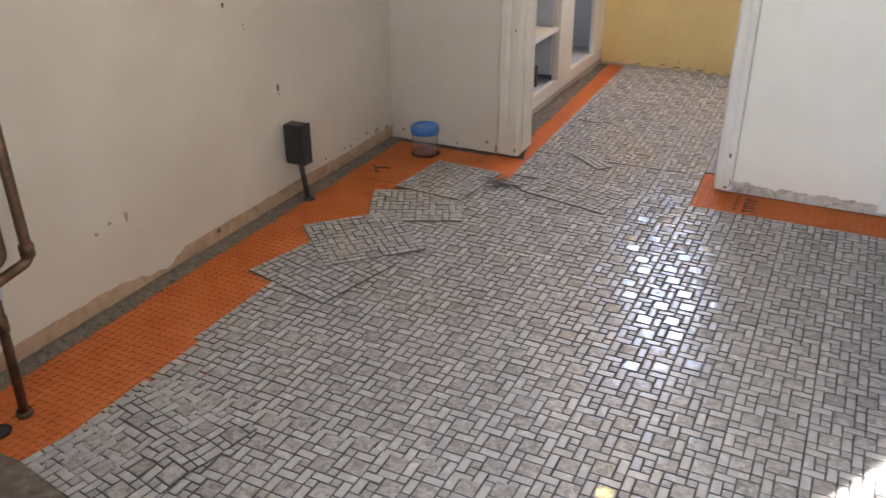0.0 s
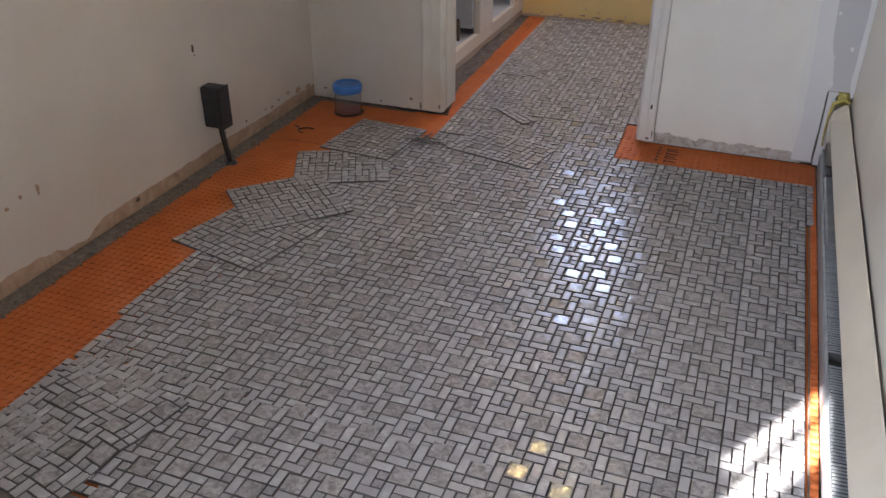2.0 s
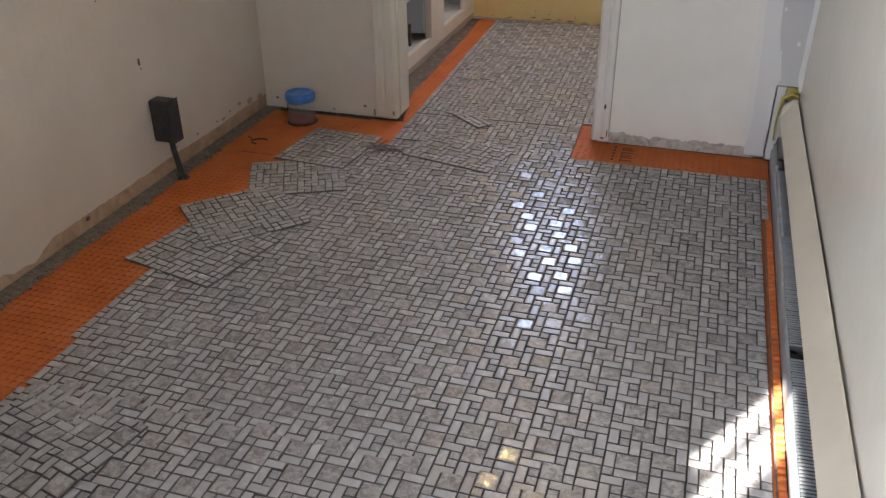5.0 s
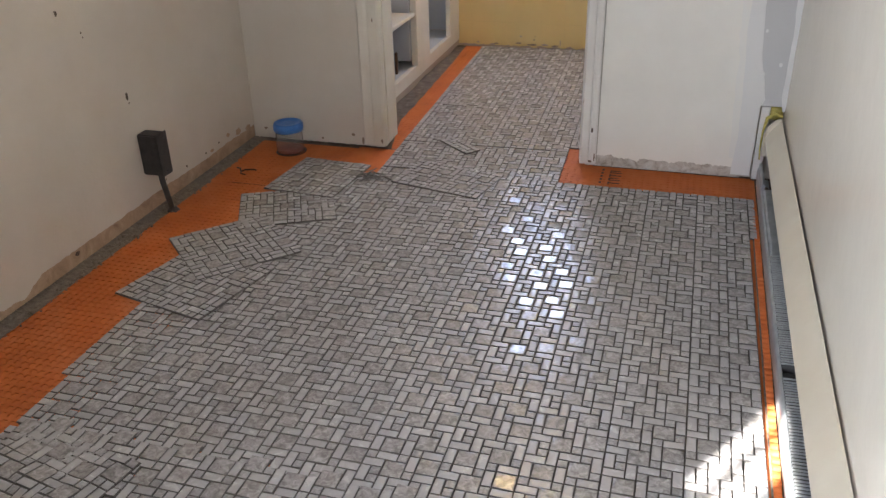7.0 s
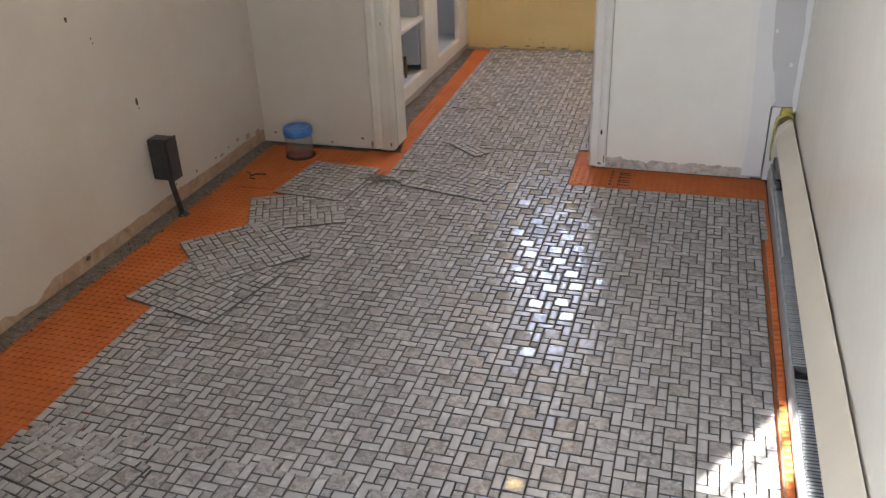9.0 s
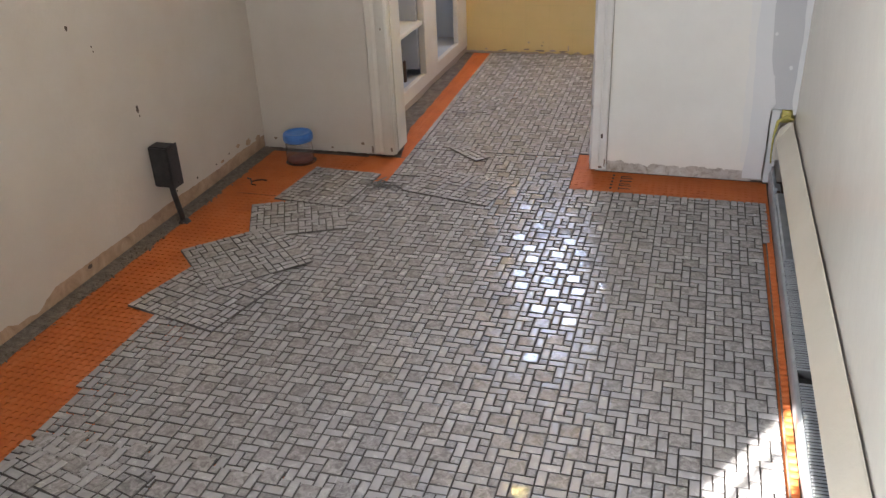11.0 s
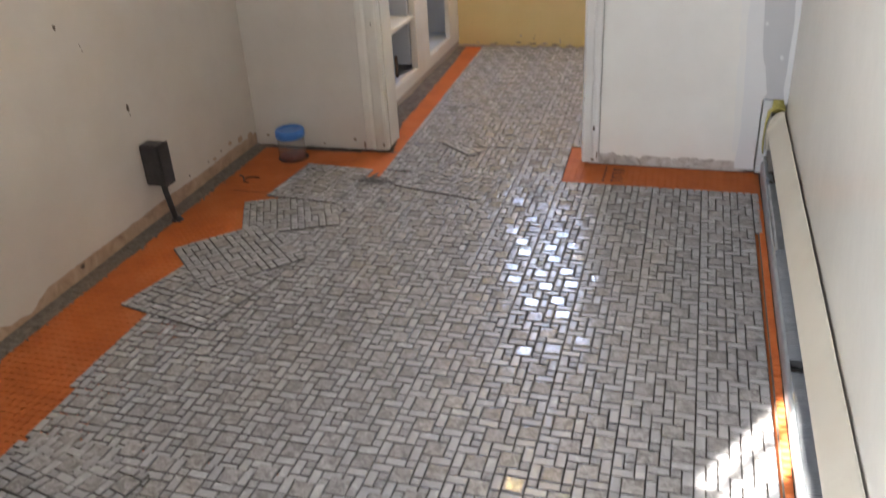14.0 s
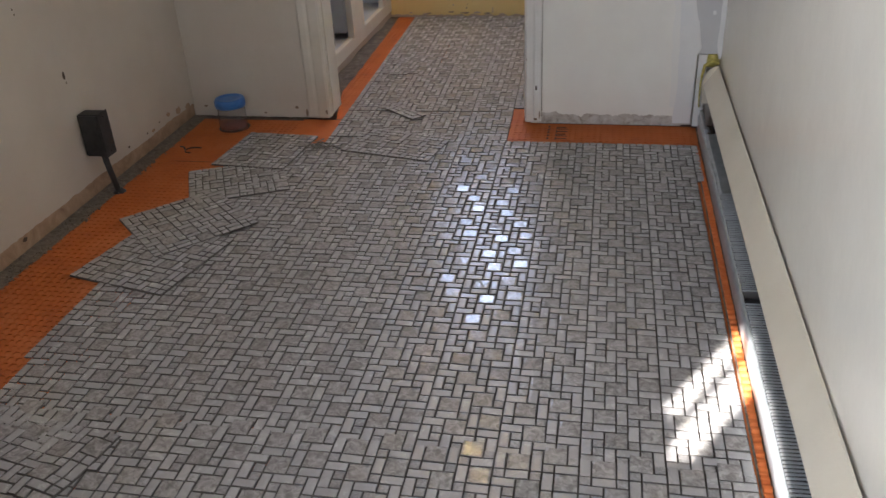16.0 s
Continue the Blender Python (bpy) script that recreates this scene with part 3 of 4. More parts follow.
for i in range(4):
    y = -0.190 + i * 0.040
    bm = bmesh.new()
    box(bm, 1.735, 1.741, y, y + 0.026, 0.0054, 0.0062)
    box(bm, 1.741, 1.785, y + (0.0 if i % 2 else 0.010), y + (0.007 if i % 2 else 0.017), 0.0054, 0.0062)
    if i % 2:
        box(bm, 1.741, 1.778, y + 0.019, y + 0.026, 0.0054, 0.0062)
    part("bar", bm, M_INK, sign)
for i in range(5):
    y = -0.186 + i * 0.034
    bm = bmesh.new()
    box(bm, 1.699, 1.709, y, y + 0.018, 0.0054, 0.0062)
    part("bar", bm, M_INK, sign)

# ---------------------------------------------------------------- baseboard heater without its front
heater = thing("baseboard_heater", "open baseboard heater with grey fins and a cream top cover", "heater")
HX, HY0, HY1 = 2.326, -3.7, -0.07
bm = bmesh.new()
lip = [(HX + 0.012, 0.003), (HX, 0.008), (HX - 0.003, 0.04), (HX - 0.004, 0.07), (HX - 0.001, 0.084), (HX + 0.004, 0.088), (HX + 0.007, 0.085), (HX + 0.003, 0.078), (HX + 0.001, 0.066), (HX + 0.003, 0.03), (HX + 0.006, 0.014), (HX + 0.02, 0.003)]
prism(bm, lip, "y", HY0, HY1)
part("lower_lip", bm, M_STEEL, heater, "dented grey steel lower lip")
# back plate coloured near black for the shade inside the heater
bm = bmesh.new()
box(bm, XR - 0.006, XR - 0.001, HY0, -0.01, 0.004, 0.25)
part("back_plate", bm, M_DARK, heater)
bm = bmesh.new()
cover = [(2.336, 0.192), (2.3335, 0.205), (2.382, 0.277), (2.3868, 0.280), (2.3878, 0.273), (2.340, 0.203), (2.340, 0.192)]
prism(bm, cover, "y", HY0, -0.045)
part("top_cover", bm, M_COVER, heater, "cream enamelled sloping top cover")
bm = bmesh.new()
prism(bm, [(2.331, 0.125), (2.329, 0.20), (2.338, 0.252), (2.372, 0.284), (2.3875, 0.282), (2.3875, 0.125)], "y", -0.0445, -0.036)
part("end_cap", bm, M_COVER, heater, "cream enamelled end cap")
bm = bmesh.new()
box(bm, HX + 0.002, HX + 0.014, -0.29, -0.06, 0.03, 0.104, 0.003)
box(bm, HX + 0.016, HX + 0.046, -0.292, -0.06, 0.006, 0.03, 0.003)
part("end_box", bm, M_STEEL, heater, "blue-grey steel end box")
bm = bmesh.new()
prism(bm, [(HX + 0.004, 0.060), (HX + 0.006, 0.084), (HX + 0.014, 0.090), (HX + 0.056, 0.092), (HX + 0.056, 0.060)], "y", -0.845, -0.305)
part("cover_sheet", bm, M_STEEL, heater, "plain grey steel sheet over the pipe")
bm = bmesh.new()
tube(bm, [(HX + 0.028, HY0, 0.062), (HX + 0.028, -0.2, 0.046)], 0.011)
part("pipe", bm, M_PIPE, heater, smooth=True)
bm = bmesh.new()
box(bm, HX + 0.002, HX + 0.05, -1.525, -1.502, 0.03, 0.086, 0.003)
part("joint_bracket", bm, M_DARK, heater)
# plates painted dark for the shade between fins, front edges left bright
bm = bmesh.new()
prism(bm, [(HX + 0.006, 0.030), (HX + 0.056, 0.030), (HX + 0.056, 0.096), (HX + 0.005, 0.096)], "y", 0, 0.0012)
for f in bm.faces:
    f.material_index = 1
prism(bm, [(HX + 0.004, 0.0945), (HX + 0.056, 0.0965), (HX + 0.056, 0.0985), (HX + 0.006, 0.0985), (HX + 0.0035, 0.0965)], "y", -0.0016, 0.0026)
fin_mesh = mesh_of("fin", bm, M_FIN)
fin_mesh.materials.append(M_FIN_SHADE)
rnd = random.Random(5)
y = -2.95
while y < -0.86:
    if not -1.545 < y < -1.485:
        f = new("fin", fin_mesh)
        f.parent = heater
        f.location = (rnd.uniform(-0.0006, 0.0006), y + rnd.uniform(-0.0006, 0.0006), rnd.uniform(-0.0006, 0.0004))
    y += 0.0115
# yellow insulation in the cut-out above the heater's end
ins = thing("insulation_scrap", "crumpled yellow insulation in the wall cut-out", "insulation")
bm = bmesh.new()
tube(bm, [(2.327, -0.02, 0.10), (2.323, -0.022, 0.15), (2.324, -0.022, 0.22), (2.333, -0.02, 0.278), (2.362, -0.02, 0.298), (2.390, -0.026, 0.289)], [0.003, 0.0035, 0.004, 0.007, 0.008, 0.006], 10)
box(bm, 2.33, 2.392, 0.0, 0.03, 0.265, 0.315, 0.008)
part("tuft", bm, M_YTAPE, ins, smooth=True)
slab("cavity_strip", M_COMPOUND, [(2.308, 2.343, 0.0, 0.012, 0.006, 0.318)], "pale edge of the cut wallboard", "trim")

# ---------------------------------------------------------------- things in the room
# pipes by the left wall
pipes = thing("supply_pipes", "tarnished copper supply pipes rising by the wall", "pipe")
PX = 0.232


def bent(points, r=0.014):
    bm = bmesh.new()
    out = []
    pts = [Vector(p) for p in points]
    out.append(pts[0])
    for a, b, c in zip(pts, pts[1:], pts[2:]):
        u, v = (a - b).normalized() * 0.024, (c - b).normalized() * 0.024
        for k in range(7):
            s = k / 6
            out.append((b + u) * (1 - s) ** 2 + b * 2 * s * (1 - s) + (b + v) * s * s)
    out.append(pts[-1])
    tube(bm, out, r)
    return bm


part("riser", bent([(PX, -2.275, 1.9), (PX, -2.262, 0.412), (PX, -2.378, 0.392), (PX, -2.50, 0.372)]), M_PIPE, pipes, smooth=True)
part("riser", bent([(PX, -2.345, 1.9), (PX, -2.333, 0.446), (PX, -2.41, 0.43)]), M_PIPE, pipes, smooth=True)
drop = part("drop_pipe", bent([(PX, -2.378, 0.392), (PX, -2.38, 0.24), (PX, -2.383, 0.0)], 0.013), M_PIPE, pipes, smooth=True)
for c, r, h in (((PX, -2.262, 0.42), 0.019, 0.04), ((PX, -2.383, 0.002), 0.022, 0.02), ((PX, -2.38, 0.26), 0.017, 0.05)):
    bm = bmesh.new()
    lathe(bm, [(r * 0.8, 0), (r, 0.004), (r, h - 0.004), (r * 0.8, h)], c, 18)
    part("fitting", bm, M_PIPE, pipes, smooth=True)
bm = bmesh.new()
lathe(bm, [(0.015, 0), (0.019, 0.002), (0.0195, 0.03), (0.015, 0.032)], (PX, -2.379, 0.357), 18)
part("tape", bm, M_TAPE, drop, "pale violet tape wrap", True)
hole = thing("pipe_stub", "black capped pipe stub in the orange membrane", "pipe")
bm = bmesh.new()
r = lathe(bm, [(0.030, 0.0), (0.031, 0.006), (0.027, 0.0075), (0.024, 0.004)], (0.232, -2.464, 0.003), 26)
bm.faces.new(r[-1])
part("cap", bm, M_DARK, hole)

# black junction box on its conduit
jb = thing("junction_box", "black metal junction box on a short bent conduit", "electrical box")
bm = bmesh.new()
box(bm, 0.024, 0.108, -0.897, -0.835, 0.174, 0.339, 0.005)
part("body", bm, M_BLACK, jb)
bm = bmesh.new()
box(bm, 0.1085, 0.1125, -0.900, -0.832, 0.171, 0.342, 0.0015)
plate = part("cover_plate", bm, M_BLACK, jb)
for z in (0.189, 0.325):
    bm = bmesh.new()
    bmesh.ops.create_uvsphere(bm, u_segments=10, v_segments=6, radius=0.004, matrix=pose(0.113, -0.866, z))
    part("screw", bm, M_BLACK, plate)
bm = bmesh.new()
tube(bm, [(0.078, -0.866, 0.176), (0.079, -0.864, 0.14), (0.081, -0.855, 0.085), (0.083, -0.846, 0.03), (0.083, -0.842, 0.0)], 0.0115)
part("conduit", bm, M_BLACK, jb, smooth=True)
bm = bmesh.new()
lathe(bm, [(0.009, 0.018), (0.016, 0.014), (0.024, 0.004), (0.027, 0.0)], (0.085, -0.839, 0.001), 18)
part("flange", bm, M_BLACK, jb, smooth=True)

# tub with blue lid over the drain
JX, JY, JS = 0.268, -0.133, 0.87
tub = thing("plastic_tub", "clear plastic tub with a blue lid on the membrane", "tub", (JX, JY, 0.0))
tub.scale = (JS, JS, 0.95)
bm = bmesh.new()
lathe(bm, [(0.0005, 0.004), (0.066, 0.004), (0.072, 0.010), (0.073, 0.05), (0.070, 0.105), (0.066, 0.122), (0.064, 0.122), (0.068, 0.104), (0.071, 0.05), (0.070, 0.012), (0.065, 0.007), (0.0005, 0.007)], (0, 0, 0), 48)
tub_body = part("body", bm, M_CLEAR, tub, "clear plastic body", True)
tub_body.visible_shadow = False
bm = bmesh.new()
lathe(bm, [(0.070, 0.112), (0.0765, 0.113), (0.077, 0.146), (0.073, 0.152), (0.060, 0.154), (0.056, 0.149), (0.03, 0.148), (0.0005, 0.149)], (0, 0, 0), 48)
lid = part("lid", bm, M_BLUE, tub, "blue screw lid", True)
for k in range(30):
    a = k * 2 * math.pi / 30
    bm = bmesh.new()
    box(bm, 0.0762, 0.0785, -0.0025, 0.0025, 0.118, 0.144, 0.0008, pose(0, 0, 0, 0, 0, math.degrees(a)))
    part("lid_rib", bm, M_BLUE, lid)
bm = bmesh.new()
lathe(bm, [(0.0005, 0.009), (0.066, 0.009), (0.067, 0.020), (0.04, 0.030), (0.0005, 0.026)], (0, 0, 0), 28)
part("contents", bm, M_RED, tub, "reddish brown bits in the bottom", True)
ring = thing("drain_ring", "dark drain ring under the plastic tub", "drain")
bm = bmesh.new()
lathe(bm, [(0.058, 0.004), (0.070, 0.0035), (0.071, 0.005), (0.066, 0.006), (0.060, 0.0055)], (JX + 0.003, JY, 0), 40)
part("rim", bm, M_CABLE, ring, smooth=True)

# wire scraps and lint
wire = thing("wire_scrap", "short dark twisted wire scrap on the membrane", "wire")
bm = bmesh.new()
tube(bm, [(0.122, -0.38, 0.006), (0.147, -0.395, 0.010), (0.162, -0.42, 0.007), (0.182, -0.412, 0.014), (0.197, -0.385, 0.006), (0.222, -0.39, 0.007)], 0.0035, 8)
tube(bm, [(0.162, -0.42, 0.008), (0.172, -0.44, 0.006), (0.197, -0.445, 0.006)], 0.003, 8)
part("strand", bm, M_CABLE, wire, smooth=True)
seam = thing("membrane_seam", "dark cut seam in the orange membrane", "seam")
bm = bmesh.new()
box(bm, 0.173, 0.337, -0.533, -0.530, 0.003, 0.0048)
part("cut", bm, M_INK, seam)
lint = thing("mesh_scrap", "frayed grey mesh scrap lying on the tiles", "scrap")
bm = bmesh.new()
rnd = random.Random(11)
for k in range(34):
    a = rnd.uniform(0, math.pi * 2)
    c = Vector((0.747 + rnd.gauss(0, 0.03), -0.361 + rnd.gauss(0, 0.02), 0.017))
    d = Vector((math.cos(a), math.sin(a), 0)) * rnd.uniform(0.015, 0.04)
    tube(bm, [c - d, c + Vector((0, 0, rnd.uniform(0, 0.012))), c + d], rnd.uniform(0.001, 0.0026), 5)
tube(bm, [(0.782, -0.366, 0.016), (0.812, -0.361, 0.021), (0.852, -0.376, 0.016)], 0.004, 6)
part("threads", bm, M_FLUFF, lint)

# holes and stains on the walls
def mark(name, plane, u, z, w, h, label, seed, material=M_STAIN, off=0.0):
    """A ragged chip lying on a wall."""
    bm = bmesh.new()
    rr = random.Random(seed)
    vs = []
    for k in range(11):
        a = k * 2 * math.pi / 11
        q = rr.uniform(0.6, 1.1)
        p, s = u + w / 2 * q * math.cos(a), z + h / 2 * q * math.sin(a)
        vs.append((p, s))
    if plane == "x":
        prism(bm, vs, "x", XL - 0.001, XL + 0.0012)
    else:
        prism(bm, vs, "y", off - 0.0012, off + 0.001)
    return tagged(part(name, bm, material), label, "wall mark", kind="structure")


for i, (u, z, w, h) in enumerate(((-0.899, 0.489, 0.014, 0.038), (-0.893, 0.461, 0.006, 0.010), (-1.166, 0.849, 0.012, 0.023), (-1.068, 0.764, 0.006, 0.009), (-1.063, 0.747, 0.005, 0.008), (-0.606, 0.093, 0.012, 0.01),
                                  (-0.45, 0.092, 0.012, 0.009), (-0.336, 0.099, 0.013, 0.010), (-0.76, 0.098, 0.008, 0.008))):
    mark("nail_hole", "x", u, z, w, h, "small dark chipped nail hole in the beige wall", i)
for i, (u, z, w, h) in enumerate(((-0.253, 0.105, 0.04, 0.022), (-0.16, 0.09, 0.06, 0.035), (-0.067, 0.074, 0.05, 0.04), (-0.40, 0.086, 0.03, 0.016))):
    mark("plaster_chip", "x", u, z, w, h, "brown crumbled patch low on the beige wall", 140 + i, M_TIMBER)
for i, (u, z, w, h) in enumerate(((-1.746, 0.282, 0.016, 0.045), (-1.872, 0.271, 0.02, 0.014), (-1.815, 0.285, 0.015, 0.02))):
    mark("scuff", "x", u, z, w, h, "brown scuff mark on the beige wall", 40 + i, M_TIMBER)
mark("knot_hole", "x", -1.331, 0.054, 0.026, 0.016, "dark knot in the timber plate", 60)
for i, (u, z, w, h) in enumerate(((0.532, 0.058, 0.022, 0.014), (0.58, 0.032, 0.014, 0.04), (0.375, 0.028, 0.016, 0.01), (0.08, 0.056, 0.022, 0.016), (0.127, 0.071, 0.014, 0.02))):
    mark("paint_chip", "y", u, z, w, h, "chipped paint at the foot of the beige wall", 80 + i, M_CHIP)
for i, (u, z, w, h, off) in enumerate(((1.607, 0.045, 0.012, 0.03, -0.023), (1.640, 0.032, 0.02, 0.012, -0.0205), (1.656, 0.05, 0.008, 0.05, -0.0165), (1.601, 0.30, 0.006, 0.02, -0.023), (1.604, 0.47, 0.005, 0.012, -0.02),
                                       (0.66, 0.035, 0.01, 0.012, -0.0205), (0.685, 0.045, 0.014, 0.022, -0.0255), (0.67, 0.60, 0.006, 0.018, -0.0255))):
    mark("worn_chip", "y", u, z, w, h, "worn chip in the painted door casing", 200 + i, M_CHIP, off)
sc = thing("casing_screw", "dark screw in the white door casing", "screw")
bm = bmesh.new()
box(bm, 1.638, 1.646, -0.024, -0.017, 0.163, 0.183, 0.002)
part("head", bm, M_STAIN, sc)
# lamp in the passage
lamp = thing("ceiling_lamp", "warm round ceiling lamp in the passage", "lamp")
bm = bmesh.new()
lathe(bm, [(0.06, 0.0), (0.065, -0.02), (0.045, -0.035)], (1.29, 0.86, ZC), 24)
part("base_ring", bm, M_TRIM_W, lamp, smooth=True)
bm = bmesh.new()
bmesh.ops.create_uvsphere(bm, u_segments=24, v_segments=14, radius=0.045, matrix=pose(1.29, 0.86, ZC - 0.08))
part("globe", bm, M_BULB, lamp, smooth=True)
# darker boards in front of the tiled floor
slab("threshold_board", M_SLAB, [(XL + 0.03, 2.32, -2.70, -2.520, -0.003, 0.012)], "worn brown threshold board before the tiles", "trim", 0.003)

# ---------------------------------------------------------------- yellow wall tiles
YP = 0.152
wall_y = tagged(new("wall_yellow"), "yellow glazed wall tiles with chipped lower edge", "wall", kind="structure")
bm = bmesh.new()
box(bm, 0.0007, YP - 0.0007, -0.004, 0.008, 0.0007, YP - 0.0007, 0.0012)
ty = mesh_of("tile", bm, M_YELLOW)
rnd = random.Random(3)
for i in range(9):
    for j in range(19):
        x, z = 0.466 + i * YP, 0.012 + j * YP
        if 0.70 < x < 1.40 and 1.06 < z < 2.13:
            continue
        o = new("tile", ty)
        o.parent = wall_y
        o.location = (x, YY + rnd.uniform(-0.0008, 0.0008), z)
        o.rotation_euler = (rnd.uniform(-0.006, 0.006), 0, rnd.uniform(-0.006, 0.006))
bm = bmesh.new()
top = [(0.5 + k * 0.006, 0.016 + 0.016 * max(-0.6, noise.noise(Vector((k * 0.13, 1, 5)))) + 0.007 * noise.noise(Vector((k * 0.6, 4, 5)))) for k in range(195)]
prism(bm, [(1.664, 0.0), (0.5, 0.0)] + top, "y", YY - 0.0066, YY - 0.003)
tagged(part("torn_wall_foot", bm, M_TOE), "ragged brown torn edge at the foot of the yellow tiles", "trim", kind="structure")
rnd = random.Random(31)
for i, (x, z, w, h) in enumerate(((0.944, 0.078, 0.014, 0.016), (1.03, 0.060, 0.010, 0.012), (1.036, 0.083, 0.007, 0.008), (1.20, 0.045, 0.008, 0.040), (0.93, 0.034, 0.05, 0.010), (1.02, 0.028, 0.07, 0.012),
                                  (1.10, 0.030, 0.05, 0.016), (0.78, 0.026, 0.04, 0.010), (1.17, 0.026, 0.06, 0.010), (0.66, 0.03, 0.02, 0.012))):
    mark("tile_chip", "y", x, z, w, h, "dark chip low on the yellow tiles", 300 + i, M_CHIP if i % 3 else M_TOE, YY - 0.006)

# ---------------------------------------------------------------- mosaic tile sheets
U = 0.02692                                  # one cell of the mosaic
GAP, THICK = 0.0041, 0.0060


def piece_mesh(name, w, h, material):
    """A glazed piece: sides, rounded shoulder and a faintly cushioned top."""
    verts, g = [], GAP / 2
    for inset, z in ((g, 0.0), (g, THICK - 0.0007), (g + 0.0006, THICK - 0.0002), (g + 0.006, THICK)):
        verts += [(inset, inset, z), (w * U - inset, inset, z), (w * U - inset, h * U - inset, z), (inset, h * U - inset, z)]
    faces = [(12, 13, 14, 15)]
    for r in range(3):
        for s in range(4):
            u = (s + 1) % 4
            faces.append((r * 4 + s, r * 4 + u, r * 4 + 4 + u, r * 4 + 4 + s))
    d = bpy.data.meshes.new(name)
    d.from_pydata(verts, [], faces)
    d.materials.append(material)
    d.materials.append(M_SIDE)
    for p in d.polygons:
        p.use_smooth = p.index > 4
        p.material_index = 1 if 1 <= p.index <= 4 else 0
    return d


PIECES = {(2, 2): piece_mesh("large_tile", 2, 2, M_LARGE), (2, 1): piece_mesh("long_tile", 2, 1, M_RECT),
          (1, 2): piece_mesh("upright_tile", 1, 2, M_RECT), (1, 1): piece_mesh("small_tile", 1, 1, M_SMALL)}
CUT = piece_mesh("cut_tile", 1, 1, M_RECT)
NAMES = {(2, 2): "large_tile", (2, 1): "long_tile", (1, 2): "long_tile", (1, 1): "small_tile"}


# the repeat of seven by seven cells from which every sheet is set: column, row, width, height
UNIT = ((5, 6, 2, 2), (2, 5, 2, 2), (3, 2, 2, 2), (6, 3, 2, 2), (4, 1, 2, 1), (2, 4, 2, 1), (1, 3, 2, 1), (1, 0, 2, 1),
        (6, 5, 2, 1), (6, 2, 2, 1), (3, 0, 1, 2), (4, 5, 1, 2), (5, 3, 1, 2), (1, 5, 1, 2), (1, 1, 1, 2), (0, 0, 1, 2))


def pattern(i0, j0, nx, ny):
    """The pieces that begin within nx by ny cells from i0, j0 of the endless repeat."""
    out, used = [], set()
    for a in range((i0 - 7) // 7, (i0 + nx) // 7 + 1):
        for b in range((j0 - 7) // 7, (j0 + ny) // 7 + 1):
            for i, j, w, h in UNIT:
                p, q = a * 7 + i, b * 7 + j
                used.update((p + k, q + m) for k in range(w) for m in range(h))
                if i0 <= p < i0 + nx and j0 <= q < j0 + ny:
                    out.append((p, q, w, h))
    for p in range(i0, i0 + nx):
        for q in range(j0, j0 + ny):
            if (p, q) not in used:
                out.append((p, q, 1, 1))
    return out


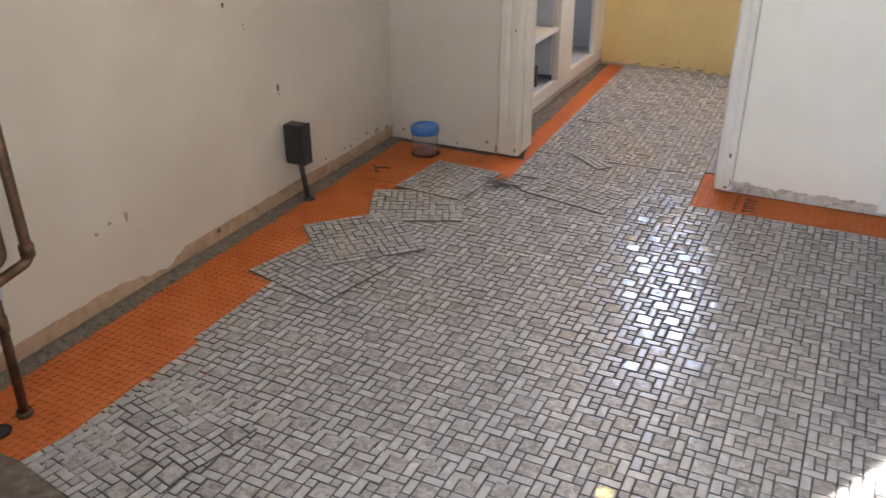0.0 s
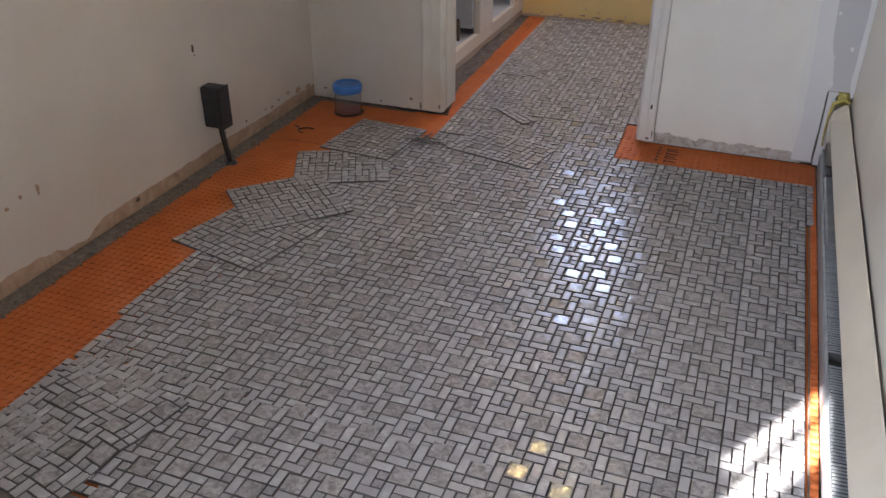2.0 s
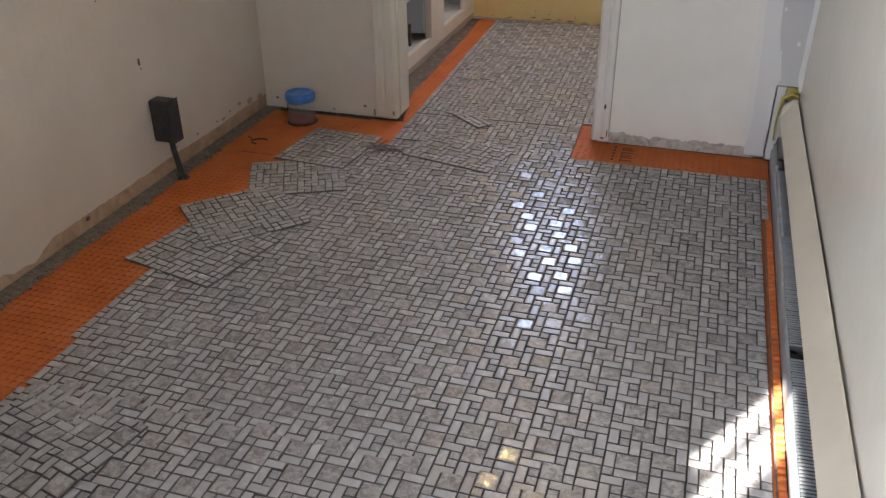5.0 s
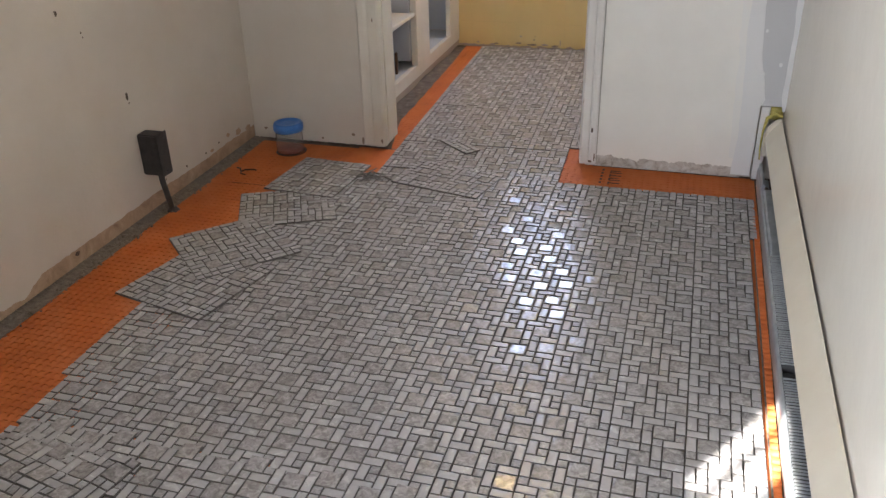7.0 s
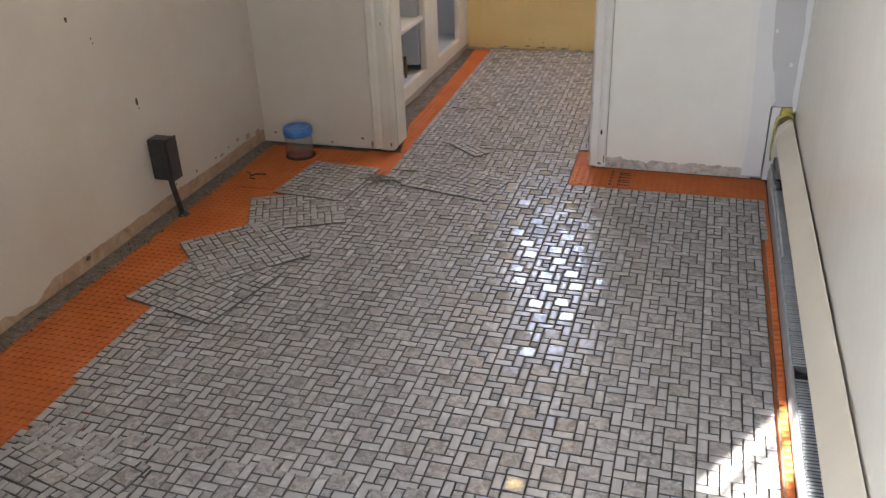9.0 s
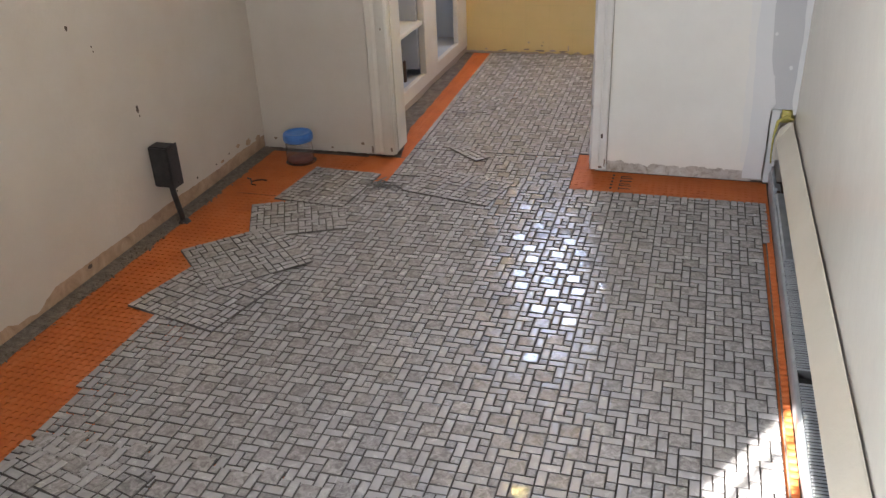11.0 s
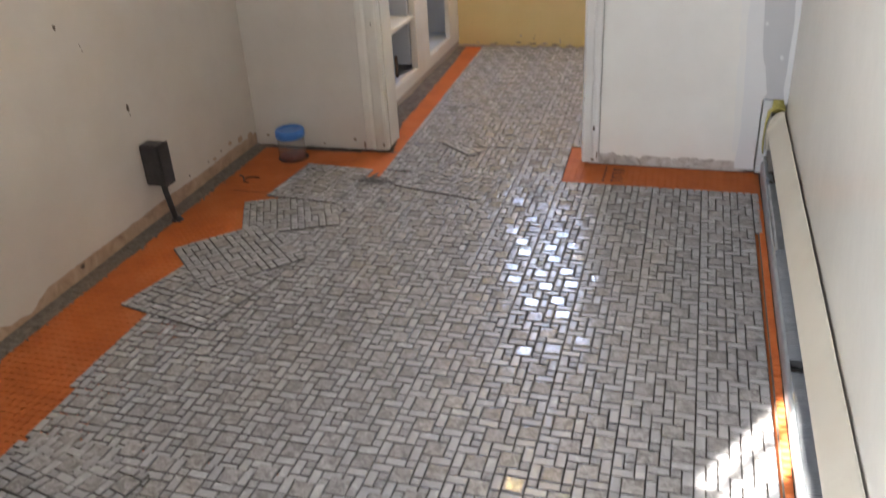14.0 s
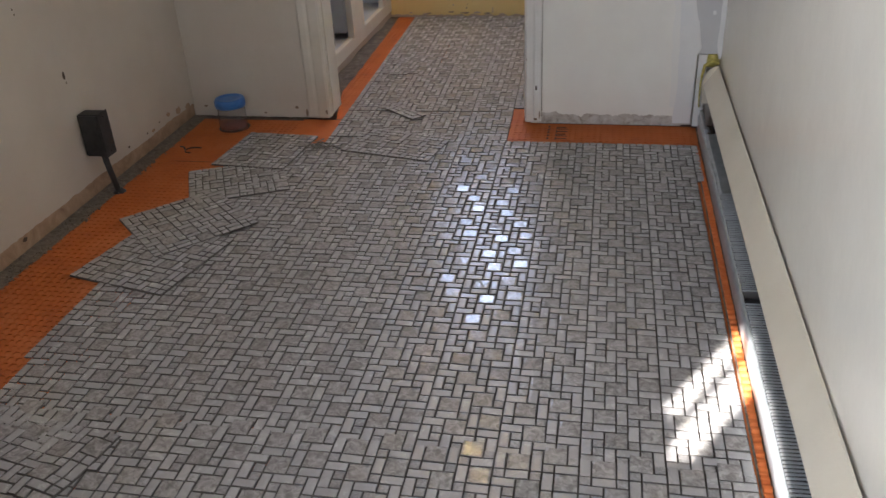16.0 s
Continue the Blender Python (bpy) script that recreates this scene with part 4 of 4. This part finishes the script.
def mosaic(x, y, z, rz, i0, j0, nx, ny, seed, single, rx=0.0, ry=0.0, keep=None, warp=0.0012, bulge=None, label="grey mosaic tile sheet laid dry on the floor"):
    """A sheet of the repeat whose cell 0, 0 lies at x, y: backing and pieces. single: each piece an object."""
    rr = random.Random(seed * 7 + 1)
    m = pose(x, y, z, rx, ry, rz)
    pts = pattern(i0, j0, nx, ny)
    whole = []
    for i, j, w, h in pts:
        ins = [(i + a, j + b) for a in range(w) for b in range(h) if keep is None or keep(m @ Vector(((i + a + 0.5) * U, (j + b + 0.5) * U, 0)))]
        if len(ins) == w * h:
            whole.append((i, j, w, h, 0))
        elif w == 2 and h == 2 and len(ins) == 2 and ins[0][0] == ins[1][0]:
            whole.append((ins[0][0], j, 1, 2, 1))
        else:
            whole += [(a, b, 1, 1, 1 if w * h > 1 else 0) for a, b in ins]
    pts = whole
    if not pts:
        return None
    th = thing("mosaic_sheet", label, "tile sheet", group="mosaic tile sheets on the floor")
    th.matrix_world = m
    cells = {(i + a, j + b) for i, j, w, h, cut in pts for a in range(w) for b in range(h)}
    verts, faces = [], []
    for i, j in sorted(cells):
        k = len(verts)
        e = 0.0007
        a, b = i * U - (0 if (i - 1, j) in cells else e), (i + 1) * U + (0 if (i + 1, j) in cells else e)
        p, q = j * U - (0 if (i, j - 1) in cells else e), (j + 1) * U + (0 if (i, j + 1) in cells else e)
        verts += [(x1, y1, 0.0012 + (bulge(x1, y1) if bulge else 0.0)) for x1, y1 in ((a, p), (b, p), (b, q), (a, q))]
        faces.append((k, k + 1, k + 2, k + 3))
    d = bpy.data.meshes.new("backing")
    d.from_pydata(verts, [], faces)
    d.materials.append(M_BACK)
    o = new("backing", d)
    o.parent = th
    verts, faces, mats = [], [], []
    for i, j, w, h, cut in pts:
        loc = pose((i + w / 2) * U + rr.uniform(-0.0004, 0.0004), (j + h / 2) * U + rr.uniform(-0.0004, 0.0004), 0.001 + abs(rr.gauss(0, warp * 0.3)),
                   rr.gauss(0, 1.25), rr.gauss(0, 1.25), rr.gauss(0, 0.6)) @ pose(-w * U / 2, -h * U / 2, 0)
        if bulge:
            bx, by = (i + w / 2) * U, (j + h / 2) * U
            lift, e = bulge(bx, by), 0.004
            tilt = Vector((-(bulge(bx + e, by) - lift) / e, -(bulge(bx, by + e) - lift) / e, 1.0)).normalized()
            mid = Vector((bx, by, 0))
            loc = Matrix.Translation((0, 0, lift)) @ Matrix.Translation(mid) @ Vector((0, 0, 1)).rotation_difference(tilt).to_matrix().to_4x4() @ Matrix.Translation(-mid) @ loc
        src = CUT if cut and w * h == 1 else PIECES[(w, h)]
        if single:
            o = new("cut_tile" if cut else NAMES[(w, h)], src)
            o.parent = th
            o.matrix_basis = loc
        else:
            k = len(verts)
            verts += [tuple(loc @ v.co) for v in src.vertices]
            for p in src.polygons:
                faces.append(tuple(k + v for v in p.vertices))
                mats.append(3 if p.material_index else 1 if cut else {(2, 2): 0, (1, 1): 2}.get((w, h), 1))
    if not single:
        d = bpy.data.meshes.new("tiles")
        d.from_pydata(verts, [], faces)
        for mm in (M_LARGE, M_RECT, M_SMALL, M_SIDE):
            d.materials.append(mm)
        d.polygons.foreach_set("material_index", mats)
        o = new("tiles", d)
        o.parent = th
        o["kind"] = "stuff"
    return th


N = 14                                       # cells along a sheet
rnd = random.Random(21)


def field_keep(v):
    if v.x > 2.302 or v.y > -0.216 or v.y < -2.525:
        return False
    if v.y > -0.512 and v.x < (0.752 if v.y > -0.32 else 0.62):
        return False
    if v.y > -1.46:
        return v.x > 0.52
    return v.x > 0.372 + 0.05 * max(0, min(1, (-1.70 - v.y) / 0.4))


# the straight-laid field
FX, FY = 2.0764, -1.3535
for c in range(6):
    for r in range(7):
        front = r >= 5
        mosaic(FX + rnd.uniform(-0.0008, 0.0008), FY + rnd.uniform(-0.0008, 0.0008) + (0.007 if front else 0), 0.002 + (rnd.uniform(0.004, 0.0062) if front else rnd.uniform(0, 0.0008)),
               0.2 + rnd.uniform(-0.05, 0.05) + (rnd.uniform(-0.25, 0.25) if front else 0), 9 - N * (c + 1), 42 - N * (r + 1), N, N, c * 3 + r * 5, True, keep=field_keep)
# loose sheets fanned out towards the wall with the box
LOOSE = "loose grey mosaic sheet fanned out over its neighbours"


def loose(x, y, z, rz, nx, ny, seed, rx=0.0, ry=0.0, label=LOOSE, bulge=None):
    """A loose sheet with its corner at x, y, cut straight along its edges."""
    inv = pose(x, y, z, rx, ry, rz).inverted()

    def inside(v):
        q = inv @ v
        return 0 < q.x < nx * U and 0 < q.y < ny * U
    return mosaic(x, y, z, rz, -1, -1, nx + 1, ny + 1, seed, True, rx, ry, inside, label=label, bulge=bulge)


loose(0.261, -1.474, 0.0060, -13.2, 14, 14, 101, 0.2, -0.6)
loose(0.289, -0.654, 0.0090, -64.2, 12, 14, 103, -0.2, -0.3)
loose(0.222, -1.087, 0.0108, -43.2, 14, 14, 102, 0.2, -0.45)
loose(0.357, -0.587, 0.0140, -4.2, 12, 14, 104, -0.9, 0.0)
loose(0.852, -0.391, 0.0106, -12.2, 15, 10, 105, -0.35, 0.3, "loose grey mosaic sheet overlapping at the doorway")


def buckle(x, y):
    """Two low folds across the sheet that does not lie flat."""
    return 0.011 * math.exp(-((y - 0.30 + 0.25 * x) / 0.055) ** 2) + 0.008 * math.exp(-((x - 0.26 - 0.2 * y) / 0.06) ** 2)


loose(0.383, -2.525, 0.0075, -11.0, 14, 16, 106, 0.1, -0.3, "loose buckled grey mosaic sheet at the corner", buckle)
# narrow offcut on the passage floor
loose(0.919, 0.118, 0.0120, -40.0, 8, 3, 107, label="narrow mosaic offcut lying on the tiles")


# the passage
PASS = pose(0.755, -0.223, 0, 0, 0, 1.7)
PASS_INV = PASS.inverted()


def pass_keep(v):
    return (PASS_INV @ v).x > 0 and -0.230 < v.y < YY - 0.02 and not (v.x > 1.525 and v.y < 0.185) and v.x < 1.69


for c in range(3):
    for r in range(6):
        mosaic(0.755, -0.223, 0.002 + rnd.uniform(0, 0.003), 1.7 + rnd.uniform(-0.05, 0.05), N * c - 2, N * r - 2, N, N, c * 5 + r * 3 + 2, False, keep=pass_keep)
mosaic(0.776, 0.651, 0.0086, -4.0, 0, 0, 8, 11, 108, False, label="loose mosaic sheet overlapping on the passage floor")

# the plan brought to metres
for ob in scene.objects:
    if ob.parent is None and ob.type in {"MESH", "EMPTY"}:
        ob.matrix_basis = Matrix.Scale(K, 4) @ ob.matrix_basis
